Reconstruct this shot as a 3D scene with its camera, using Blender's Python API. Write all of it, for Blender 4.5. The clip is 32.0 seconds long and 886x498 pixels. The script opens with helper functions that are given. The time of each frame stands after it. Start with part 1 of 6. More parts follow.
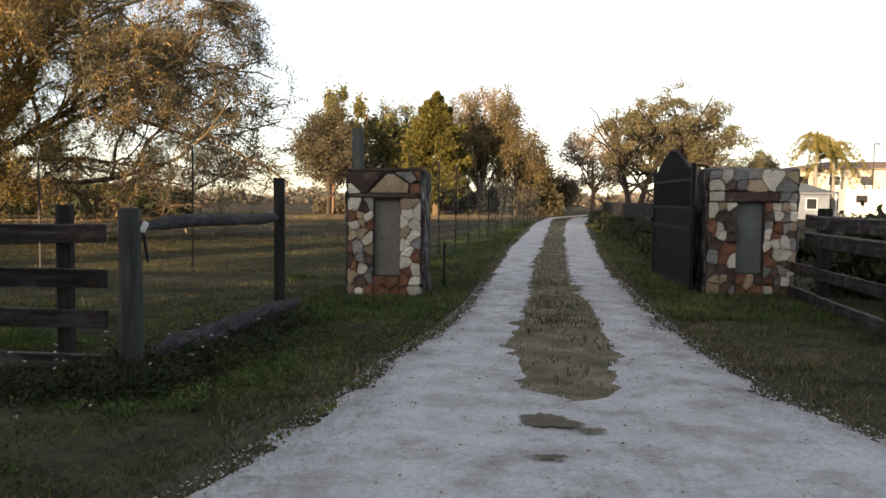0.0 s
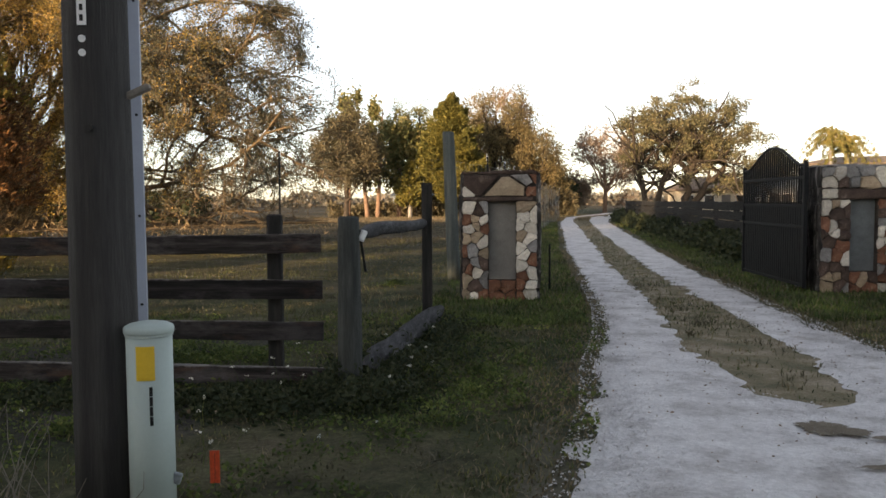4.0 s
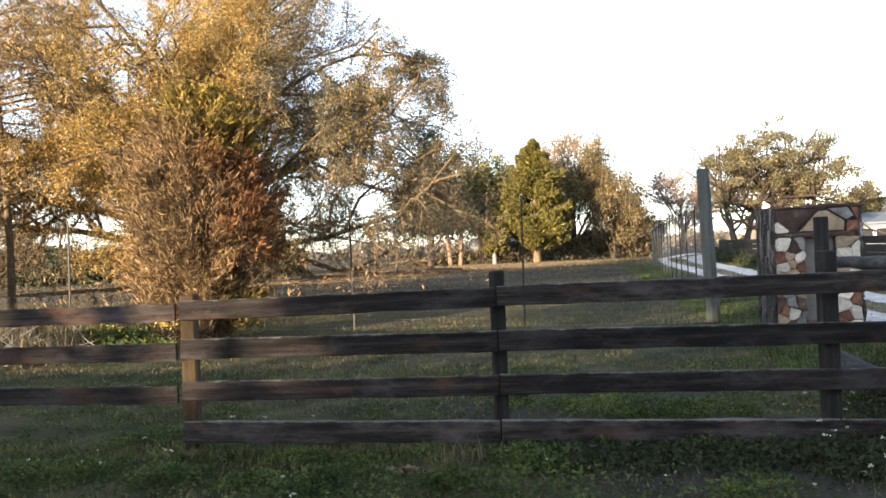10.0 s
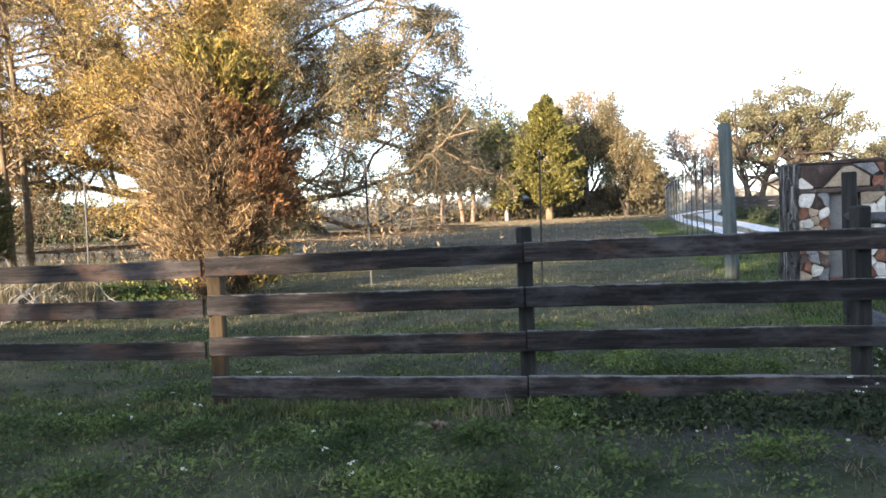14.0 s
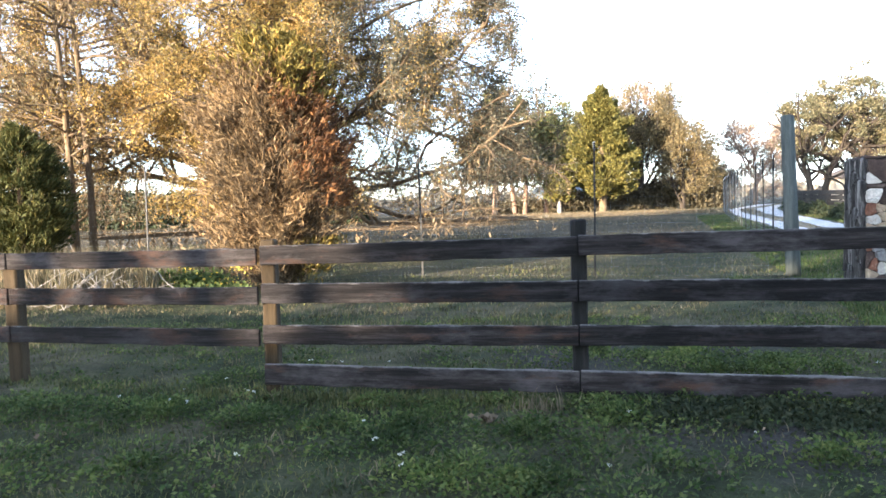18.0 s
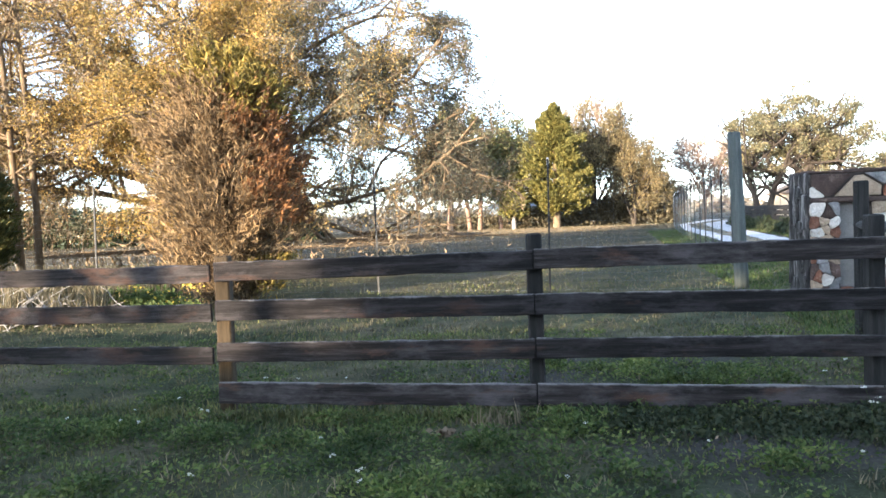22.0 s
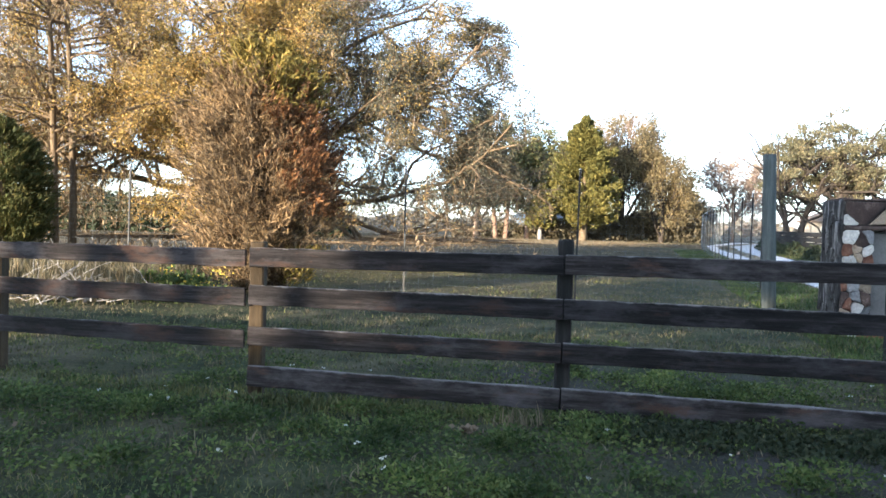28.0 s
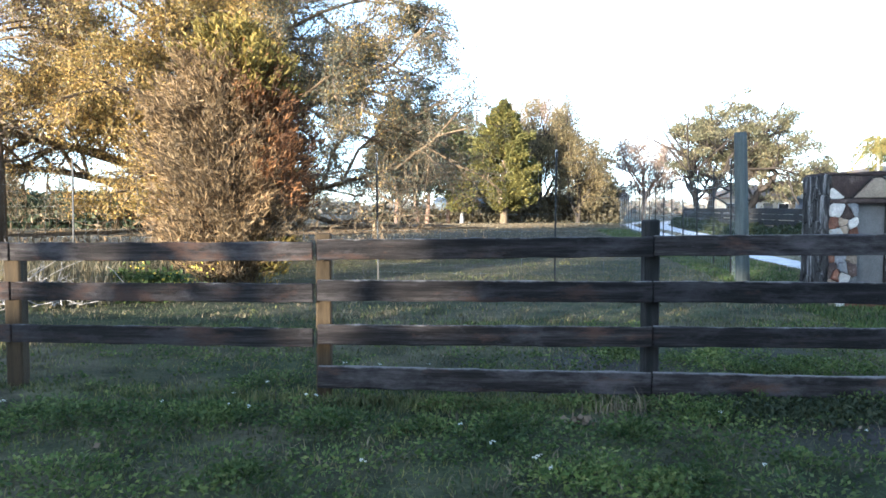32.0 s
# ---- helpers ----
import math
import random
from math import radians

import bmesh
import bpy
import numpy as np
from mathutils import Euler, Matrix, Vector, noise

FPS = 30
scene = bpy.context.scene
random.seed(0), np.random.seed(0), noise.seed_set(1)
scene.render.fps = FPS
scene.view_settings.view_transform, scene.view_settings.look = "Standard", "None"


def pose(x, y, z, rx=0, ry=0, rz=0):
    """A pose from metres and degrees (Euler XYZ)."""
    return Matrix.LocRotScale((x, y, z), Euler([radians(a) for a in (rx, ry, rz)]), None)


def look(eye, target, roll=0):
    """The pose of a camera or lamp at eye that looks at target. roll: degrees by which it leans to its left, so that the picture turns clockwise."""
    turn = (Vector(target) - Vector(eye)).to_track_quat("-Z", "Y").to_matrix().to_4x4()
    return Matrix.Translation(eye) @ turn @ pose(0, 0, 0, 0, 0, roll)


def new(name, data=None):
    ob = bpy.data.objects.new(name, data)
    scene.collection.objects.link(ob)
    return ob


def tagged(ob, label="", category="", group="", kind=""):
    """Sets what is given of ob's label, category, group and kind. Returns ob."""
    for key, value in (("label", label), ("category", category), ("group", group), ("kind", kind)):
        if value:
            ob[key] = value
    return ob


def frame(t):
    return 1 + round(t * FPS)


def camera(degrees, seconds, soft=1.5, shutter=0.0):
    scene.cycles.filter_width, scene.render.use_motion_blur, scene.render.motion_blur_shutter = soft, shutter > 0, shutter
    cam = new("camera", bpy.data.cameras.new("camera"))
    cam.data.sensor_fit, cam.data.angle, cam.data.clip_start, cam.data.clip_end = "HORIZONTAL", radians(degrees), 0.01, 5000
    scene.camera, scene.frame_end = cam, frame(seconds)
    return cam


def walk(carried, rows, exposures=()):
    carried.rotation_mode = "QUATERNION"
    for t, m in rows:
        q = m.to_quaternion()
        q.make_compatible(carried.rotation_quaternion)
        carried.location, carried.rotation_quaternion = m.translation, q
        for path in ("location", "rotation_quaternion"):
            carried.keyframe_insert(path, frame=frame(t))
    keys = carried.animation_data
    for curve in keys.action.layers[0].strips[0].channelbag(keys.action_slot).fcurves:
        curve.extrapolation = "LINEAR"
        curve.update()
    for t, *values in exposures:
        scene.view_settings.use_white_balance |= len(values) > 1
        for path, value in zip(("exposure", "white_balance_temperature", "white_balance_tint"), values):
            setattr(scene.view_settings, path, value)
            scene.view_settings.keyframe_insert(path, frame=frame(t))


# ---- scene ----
PATH = [
    (0, (6.308, 1.921, 1.483), (6.697, 11.894, 0.859), 0.63),
    (0.5, (6.300, 1.926, 1.477), (6.644, 11.894, 0.757), 0.94),
    (1, (6.258, 1.917, 1.485), (6.484, 11.896, 0.866), 0.37),
    (1.5, (6.113, 1.898, 1.503), (6.550, 11.876, 0.997), -0.48),
    (2, (5.900, 1.914, 1.516), (6.428, 11.890, 1.070), -0.22),
    (2.5, (5.599, 1.965, 1.524), (6.156, 11.941, 1.100), -0.02),
    (3, (5.295, 1.993, 1.520), (5.758, 11.971, 1.034), -0.27),
    (3.5, (4.925, 2.059, 1.512), (5.320, 12.035, 0.946), -0.22),
    (5.5, (3.214, 2.357, 1.504), (3.733, 12.323, 0.862), -0.98),
    (6, (2.783, 2.379, 1.532), (2.584, 12.373, 1.233), -1.21),
    (6.5, (2.375, 2.452, 1.535), (1.883, 12.425, 0.989), -2.15),
    (7, (1.992, 2.545, 1.527), (1.385, 12.499, 0.799), -3.09),
    (7.5, (1.597, 2.624, 1.505), (1.045, 12.584, 0.812), -2.61),
    (8, (1.302, 2.684, 1.487), (0.728, 12.662, 1.149), -3.44),
    (8.5, (1.087, 2.694, 1.515), (0.568, 12.671, 1.077), -3.68),
    (9, (0.903, 2.749, 1.508), (0.607, 12.732, 1.016), -3.67),
    (9.5, (0.764, 2.739, 1.515), (0.594, 12.731, 1.161), -2.84),
    (10, (0.658, 2.736, 1.521), (0.539, 12.735, 1.537), -2.26),
    (10.5, (0.595, 2.742, 1.525), (0.513, 12.742, 1.515), -1.92),
    (11, (0.543, 2.766, 1.519), (0.516, 12.765, 1.353), -0.94),
    (11.5, (0.533, 2.762, 1.520), (0.457, 12.759, 1.265), -0.82),
    (12, (0.529, 2.849, 1.512), (0.316, 12.840, 1.159), -1.20),
    (12.5, (0.536, 2.788, 1.518), (0.311, 12.778, 1.138), -1.70),
    (13, (0.536, 2.785, 1.517), (0.297, 12.773, 1.087), -1.86),
    (13.5, (0.534, 2.791, 1.516), (0.299, 12.776, 1.024), -2.11),
    (14, (0.536, 2.785, 1.516), (0.257, 12.768, 0.991), -2.33),
    (14.5, (0.536, 2.788, 1.516), (0.163, 12.767, 0.982), -2.07),
    (16.5, (0.524, 2.787, 1.523), (-0.136, 12.754, 1.044), -2.12),
    (17, (0.521, 2.780, 1.519), (-0.284, 12.736, 1.040), -1.88),
    (17.5, (0.525, 2.777, 1.519), (-0.384, 12.721, 0.977), -1.87),
    (18, (0.525, 2.822, 1.519), (-0.410, 12.759, 0.900), -1.72),
    (18.5, (0.523, 2.784, 1.524), (-0.300, 12.730, 0.895), -1.77),
    (19, (0.528, 2.789, 1.524), (-0.201, 12.745, 0.946), -1.76),
    (19.5, (0.529, 2.773, 1.530), (-0.121, 12.735, 0.950), -1.90),
    (20, (0.532, 2.789, 1.525), (0.013, 12.761, 0.996), -2.23),
    (20.5, (0.525, 2.785, 1.524), (0.154, 12.764, 0.996), -1.80),
    (21, (0.527, 2.792, 1.516), (0.293, 12.771, 0.922), -1.93),
    (21.5, (0.517, 2.800, 1.510), (0.165, 12.768, 0.797), -1.49),
    (22, (0.516, 2.814, 1.504), (0.155, 12.798, 1.080), -1.99),
    (22.5, (0.514, 2.823, 1.497), (0.149, 12.811, 1.166), -1.82),
    (23, (0.515, 2.830, 1.491), (0.099, 12.821, 1.516), -1.41),
    (23.5, (0.487, 2.778, 1.471), (-0.309, 12.746, 1.525), -0.22),
    (24, (0.478, 2.758, 1.472), (-0.034, 12.743, 1.262), 0.87),
    (24.5, (0.479, 2.724, 1.476), (-0.220, 12.690, 1.039), 1.66),
    (25, (0.482, 2.726, 1.478), (-0.084, 12.707, 1.228), 0.87),
    (25.5, (0.481, 2.738, 1.481), (0.013, 12.722, 1.159), 1.01),
    (27.5, (0.475, 2.741, 1.457), (-0.082, 12.720, 1.115), 1.26),
    (28, (0.444, 2.734, 1.456), (-0.214, 12.706, 1.103), 1.72),
    (28.5, (0.402, 2.702, 1.457), (-0.332, 12.668, 1.085), 2.27),
    (29, (0.357, 2.734, 1.458), (-0.380, 12.697, 1.017), 2.04),
    (29.5, (0.260, 2.759, 1.455), (-0.506, 12.722, 1.060), 1.84),
    (30, (0.113, 2.805, 1.442), (-0.661, 12.767, 1.043), 1.94),
    (30.5, (-0.088, 2.835, 1.439), (-0.927, 12.793, 1.062), 2.19),
    (31, (-0.312, 2.882, 1.436), (-0.760, 12.862, 0.993), 2.03),
    (31.5, (-0.577, 2.934, 1.434), (-0.711, 12.924, 0.990), 1.71),
    (32, (-0.859, 3.009, 1.430), (-0.353, 12.983, 0.917), -0.02),
]
cam = camera(59.0, 32.0, soft=1.6)
walk(cam, [(t, look(eye, target, roll)) for t, eye, target, roll in PATH],
     [(0.0, 1.42, 7300, 14), (2.0, 1.22, 7300, 14), (3.0, 1.08, 7300, 14), (5.5, 2.3, 7200, 13), (6.0, 2.3, 7200, 13), (7.0, 2.82, 6900, 12), (8.0, 2.8, 6600, 12), (10.0, 2.25, 6300, 11), (11.0, 1.8, 6200, 11), (12.0, 2.05, 6100, 11), (13.0, 2.4, 5800, 10),
      (17.0, 2.88, 5500, 10), (20.0, 2.9, 5450, 10), (22.0, 2.85, 5450, 9), (23.0, 2.05, 5450, 9), (24.0, 2.12, 5450, 9), (25.5, 2.55, 5400, 9), (28.0, 2.5, 5300, 8), (30.0, 2.55, 5100, 8), (32.0, 2.65, 4900, 5)])

# ---- light: low evening sun from behind and to the left, clear pale sky ----
SUN_EL, SUN_X, SUN_Y = radians(6.5), -0.60, -0.80
world = bpy.data.worlds.new("world")
scene.world = world
world.use_nodes = True
wn = world.node_tree
wn.nodes.clear()
sky = wn.nodes.new("ShaderNodeTexSky")
sky.sky_type = "NISHITA"
sky.sun_disc = False
sky.sun_elevation = SUN_EL
sky.sun_rotation = math.atan2(SUN_X, SUN_Y)
sky.air_density, sky.dust_density, sky.ozone_density = 0.7, 0.6, 1.0
back = wn.nodes.new("ShaderNodeBackground")
back.inputs["Strength"].default_value = 0.15
wout = wn.nodes.new("ShaderNodeOutputWorld")
haze = wn.nodes.new("ShaderNodeHueSaturation")
haze.inputs["Saturation"].default_value = 0.55
wn.links.new(sky.outputs[0], haze.inputs["Color"])
wn.links.new(haze.outputs[0], back.inputs[0])
wn.links.new(back.outputs[0], wout.inputs[0])
sun_data = bpy.data.lights.new("sun", "SUN")
sun_data.energy, sun_data.angle, sun_data.color = 4.2, radians(0.6), (1.0, 0.75, 0.48)
sun = new("sun", sun_data)
sun.matrix_basis = look((SUN_X * 50, SUN_Y * 50, 50 * math.tan(SUN_EL)), (0, 0, 0))


# ---- materials ----
def mat_base(name):
    m = bpy.data.materials.new(name)
    m.use_nodes = True
    nt = m.node_tree
    return m, nt, nt.nodes["Principled BSDF"]


def node(nt, kind, **values):
    n = nt.nodes.new(kind)
    for key, v in values.items():
        n.inputs[key.replace("_", " ")].default_value = v
    return n


def ramp(nt, fac, stops):
    r = nt.nodes.new("ShaderNodeValToRGB")
    els = r.color_ramp.elements
    while len(els) < len(stops):
        els.new(0.5)
    for e, (p, c) in zip(els, stops):
        e.position, e.color = p, (*c, 1)
    nt.links.new(fac, r.inputs[0])
    return r.outputs[0]


def noise_tex(nt, scale, stretch=(1, 1, 1), detail=5.0, rough=0.6, world_space=False):
    if world_space:
        co = nt.nodes.new("ShaderNodeNewGeometry").outputs["Position"]
    else:
        co = nt.nodes.new("ShaderNodeTexCoord").outputs["Object"]
    mp = nt.nodes.new("ShaderNodeMapping")
    mp.inputs["Scale"].default_value = stretch
    nt.links.new(co, mp.inputs[0])
    t = node(nt, "ShaderNodeTexNoise", Scale=scale, Detail=detail, Roughness=rough)
    nt.links.new(mp.outputs[0], t.inputs["Vector"])
    return t.outputs["Fac"]


def mixed(nt, fac, a, b, blend="MIX"):
    m = nt.nodes.new("ShaderNodeMix")
    m.data_type, m.blend_type = "RGBA", blend
    for sock, v in ((m.inputs[0], fac), (m.inputs[6], a), (m.inputs[7], b)):
        if isinstance(v, (int, float)):
            sock.default_value = v
        elif isinstance(v, tuple):
            sock.default_value = (*v, 1)
        else:
            nt.links.new(v, sock)
    return m.outputs[2]


def bump(nt, p, height, strength, distance=0.01):
    b = node(nt, "ShaderNodeBump", Strength=strength, Distance=distance)
    nt.links.new(height, b.inputs["Height"])
    nt.links.new(b.outputs[0], p.inputs["Normal"])


def surface(name, stops, scale=8.0, fine=60.0, rough=0.85, bumps=0.4, dist=0.01, stretch=(1, 1, 1), metal=0.0,
            vary=0.0, world_space=False, stain=None, shine=0.25, grain=0.8):
    """A mottled surface: large blotches set the colour, a fine grain darkens it and gives relief."""
    m, nt, p = mat_base(name)
    big = noise_tex(nt, scale, stretch, 6.0, 0.65, world_space)
    col = ramp(nt, big, stops)
    small = noise_tex(nt, fine, stretch, 4.0, 0.7, world_space)
    dark = ramp(nt, small, [(0.25, (0.55, 0.55, 0.55)), (0.7, (1.1, 1.1, 1.1))])
    col = mixed(nt, grain, col, dark, "MULTIPLY")
    if stain:
        patch = ramp(nt, noise_tex(nt, stain[1], (1, 1, 1), 6.0, 0.7, world_space), [(stain[2], (0, 0, 0)), (stain[2] + 0.12, (1, 1, 1))])
        col = mixed(nt, patch, col, stain[0])
    if vary:
        info = nt.nodes.new("ShaderNodeObjectInfo")
        shade = ramp(nt, info.outputs["Random"], [(0.0, (1 - vary,) * 3), (1.0, (1 + vary,) * 3)])
        col = mixed(nt, 1.0, col, shade, "MULTIPLY")
    nt.links.new(col, p.inputs["Base Color"])
    p.inputs["Roughness"].default_value = rough
    p.inputs["Metallic"].default_value = metal
    p.inputs["Specular IOR Level"].default_value = shine
    if bumps:
        bump(nt, p, small, bumps, dist)
    return m


def leafy(name, stops, through_light=0.35, rough=0.65, blotch=None):
    """Foliage: each leaf takes its own tone; part of the light comes through it."""
    m, nt, p = mat_base(name)
    geo = nt.nodes.new("ShaderNodeNewGeometry")
    col = ramp(nt, geo.outputs["Random Per Island"], stops)
    tone = noise_tex(nt, 0.55, (1, 1, 1), 4.0, 0.6, True)
    col = mixed(nt, 0.85, col, ramp(nt, tone, [(0.3, (0.55, 0.6, 0.6)), (0.7, (1.25, 1.15, 1.0))]), "MULTIPLY")
    if blotch:
        spread = noise_tex(nt, blotch, (1, 1, 1), 5.0, 0.65, True)
        col = mixed(nt, 0.9, col, ramp(nt, spread, [(0.36, (0.38, 0.44, 0.42)), (0.5, (0.9, 0.92, 0.9)), (0.64, (1.5, 1.45, 1.3))]), "MULTIPLY")
    nt.links.new(col, p.inputs["Base Color"])
    p.inputs["Roughness"].default_value = rough
    p.inputs["Specular IOR Level"].default_value = 0.25
    tr = nt.nodes.new("ShaderNodeBsdfTranslucent")
    nt.links.new(col, tr.inputs[0])
    mx = nt.nodes.new("ShaderNodeMixShader")
    mx.inputs[0].default_value = through_light
    nt.links.new(p.outputs[0], mx.inputs[1])
    nt.links.new(tr.outputs[0], mx.inputs[2])
    nt.links.new(mx.outputs[0], nt.nodes["Material Output"].inputs[0])
    return m


def ground_material():
    m, nt, p = mat_base("meadow_ground")
    patch = noise_tex(nt, 0.35, (1, 1, 1), 7.0, 0.65, True)
    green = ramp(nt, patch, [(0.36, (0.034, 0.047, 0.024)), (0.47, (0.062, 0.072, 0.039)), (0.56, (0.098, 0.095, 0.060)), (0.67, (0.155, 0.132, 0.096))])
    mott = noise_tex(nt, 1.9, (1, 1, 1), 6.0, 0.7, True)
    green = mixed(nt, 0.9, green, ramp(nt, mott, [(0.36, (0.5, 0.5, 0.5)), (0.64, (1.45, 1.4, 1.3))]), "MULTIPLY")
    dry = ramp(nt, noise_tex(nt, 0.08, (1, 1, 1), 8.0, 0.7, True), [(0.38, (0.046, 0.043, 0.026)), (0.5, (0.080, 0.065, 0.043)), (0.62, (0.130, 0.098, 0.062))])
    # the mown verge is green, the field beyond the board fence turns dry with distance
    sep = nt.nodes.new("ShaderNodeSeparateXYZ")
    nt.links.new(nt.nodes.new("ShaderNodeNewGeometry").outputs["Position"], sep.inputs[0])
    far = nt.nodes.new("ShaderNodeMapRange")
    far.inputs["From Min"].default_value, far.inputs["From Max"].default_value = 11.0, 34.0
    nt.links.new(sep.outputs["Y"], far.inputs["Value"])
    # the strips on both sides of the drive stay green
    slant = nt.nodes.new("ShaderNodeVectorMath")
    slant.operation = "DOT_PRODUCT"
    nt.links.new(nt.nodes.new("ShaderNodeNewGeometry").outputs["Position"], slant.inputs[0])
    slant.inputs[1].default_value = (1.0, -0.19, 0.0)
    off = nt.nodes.new("ShaderNodeMath")
    off.operation = "SUBTRACT"
    nt.links.new(slant.outputs["Value"], off.inputs[0])
    off.inputs[1].default_value = 5.9
    away = nt.nodes.new("ShaderNodeMath")
    away.operation = "ABSOLUTE"
    nt.links.new(off.outputs[0], away.inputs[0])
    strip = nt.nodes.new("ShaderNodeMapRange")
    strip.inputs["From Min"].default_value, strip.inputs["From Max"].default_value = 3.2, 5.4
    nt.links.new(away.outputs[0], strip.inputs["Value"])
    both = nt.nodes.new("ShaderNodeMath")
    both.operation = "MULTIPLY"
    nt.links.new(far.outputs[0], both.inputs[0])
    nt.links.new(strip.outputs[0], both.inputs[1])
    col = mixed(nt, both.outputs[0], green, dry)
    # trodden grey earth before the corner of the board fence and just behind it
    place = nt.nodes.new("ShaderNodeNewGeometry").outputs["Position"]
    for at, size in (((2.3, 7.92, 0.0), 1.0), ((1.0, 10.2, 0.0), 0.75), ((2.6, 10.25, 0.0), 0.6), ((4.9, 12.2, 0.0), 0.8)):
        dist = nt.nodes.new("ShaderNodeVectorMath")
        dist.operation = "DISTANCE"
        nt.links.new(place, dist.inputs[0])
        dist.inputs[1].default_value = at
        rag = nt.nodes.new("ShaderNodeMath")
        rag.operation = "MULTIPLY_ADD"
        nt.links.new(mott, rag.inputs[0])
        rag.inputs[1].default_value = -2.2
        nt.links.new(dist.outputs["Value"], rag.inputs[2])
        edge = nt.nodes.new("ShaderNodeMapRange")
        edge.inputs["From Min"].default_value, edge.inputs["From Max"].default_value = size - 1.0, size - 1.5
        nt.links.new(rag.outputs[0], edge.inputs["Value"])
        col = mixed(nt, edge.outputs[0], col, (0.07, 0.063, 0.058))
    small = noise_tex(nt, 30.0, (1, 1, 1), 5.0, 0.75, True)
    col = mixed(nt, 0.9, col, ramp(nt, small, [(0.3, (0.45, 0.45, 0.45)), (0.7, (1.3, 1.3, 1.25))]), "MULTIPLY")
    nt.links.new(col, p.inputs["Base Color"])
    p.inputs["Roughness"].default_value = 0.95
    p.inputs["Specular IOR Level"].default_value = 0.1
    bump(nt, p, small, 0.8, 0.04)
    return m


def board_material(name="weathered_board", rusty=0.57):
    """Old unpainted boards: long dark grain, grey-lilac and brown patches, a bleached and splintered upper edge."""
    m, nt, p = mat_base(name)
    grain = noise_tex(nt, 3.0, (0.5, 9, 9), 7.0, 0.7)
    col = ramp(nt, grain, [(0.34, (0.007, 0.006, 0.0057)), (0.47, (0.019, 0.016, 0.0155)), (0.58, (0.040, 0.035, 0.034)), (0.72, (0.095, 0.086, 0.084))])
    grey = ramp(nt, noise_tex(nt, 1.7, (0.8, 2.2, 2.2), 6.0, 0.7, True), [(0.50, (0, 0, 0)), (0.66, (0.75, 0.75, 0.75))])
    col = mixed(nt, grey, col, (0.105, 0.096, 0.098))
    brown = ramp(nt, noise_tex(nt, 2.4, (0.7, 2, 2), 6.0, 0.7, True), [(rusty, (0, 0, 0)), (rusty + 0.11, (0.75, 0.75, 0.75))])
    col = mixed(nt, brown, col, (0.088, 0.050, 0.034))
    info = nt.nodes.new("ShaderNodeObjectInfo")
    col = mixed(nt, 1.0, col, ramp(nt, info.outputs["Random"], [(0.0, (0.72, 0.72, 0.74)), (1.0, (1.4, 1.35, 1.3))]), "MULTIPLY")
    sep = nt.nodes.new("ShaderNodeSeparateXYZ")
    nt.links.new(nt.nodes.new("ShaderNodeTexCoord").outputs["Object"], sep.inputs[0])
    rag = nt.nodes.new("ShaderNodeMath")
    rag.operation = "MULTIPLY_ADD"
    nt.links.new(noise_tex(nt, 5.0, (1, 1, 0.2), 6.0, 0.75), rag.inputs[0])
    rag.inputs[1].default_value = 0.065
    nt.links.new(sep.outputs["Z"], rag.inputs[2])
    edge = nt.nodes.new("ShaderNodeMapRange")
    edge.inputs["From Min"].default_value, edge.inputs["From Max"].default_value = 0.102, 0.116
    nt.links.new(rag.outputs[0], edge.inputs["Value"])
    col = mixed(nt, edge.outputs[0], col, (0.21, 0.195, 0.185))
    small = noise_tex(nt, 34.0, (0.5, 9, 9), 4.0, 0.7)
    col = mixed(nt, 0.7, col, ramp(nt, small, [(0.25, (0.5, 0.5, 0.5)), (0.7, (1.15, 1.15, 1.15))]), "MULTIPLY")
    nt.links.new(col, p.inputs["Base Color"])
    p.inputs["Roughness"].default_value = 0.85
    p.inputs["Specular IOR Level"].default_value = 0.25
    bump(nt, p, small, 0.8, 0.012)
    return m


GROUND = ground_material()
GRAVEL = surface("shell_gravel", [(0.34, (0.50, 0.475, 0.465)), (0.5, (0.74, 0.715, 0.715)), (0.64, (0.85, 0.83, 0.83))], 2.3, 30.0, 0.9, 1.0, 0.03,
                 world_space=True, stain=((0.33, 0.29, 0.245), 1.3, 0.6), grain=0.65)
MEDIAN = surface("worn_grass_strip", [(0.36, (0.1368, 0.1261, 0.0726)), (0.5, (0.2463, 0.2070, 0.1343)), (0.64, (0.3649, 0.3073, 0.2263))], 2.2, 36.0, 0.95, 0.8, 0.03, world_space=True, stain=((0.30, 0.28, 0.26), 1.6, 0.64))
SHOULDER = surface("worn_verge", [(0.36, (0.045, 0.052, 0.03)), (0.5, (0.085, 0.083, 0.053)), (0.64, (0.135, 0.122, 0.088))], 2.2, 36.0, 0.95, 0.8, 0.03, world_space=True)
DIRT = surface("bare_dirt", [(0.3, (0.13, 0.108, 0.078)), (0.7, (0.25, 0.21, 0.165))], 3.0, 40.0, 0.95, 0.6, 0.02, world_space=True)
BOARD = board_material()
RUSTBOARD = board_material("rusty_weathered_board", 0.5)
POSTWOOD = surface("grey_post_wood", [(0.25, (0.0102, 0.0098, 0.0095)), (0.5, (0.0231, 0.0218, 0.0204)), (0.78, (0.0578, 0.0538, 0.0490))], 2.5, 26.0, 0.88, 0.7, 0.012,
                   stretch=(7, 7, 0.55), vary=0.25)
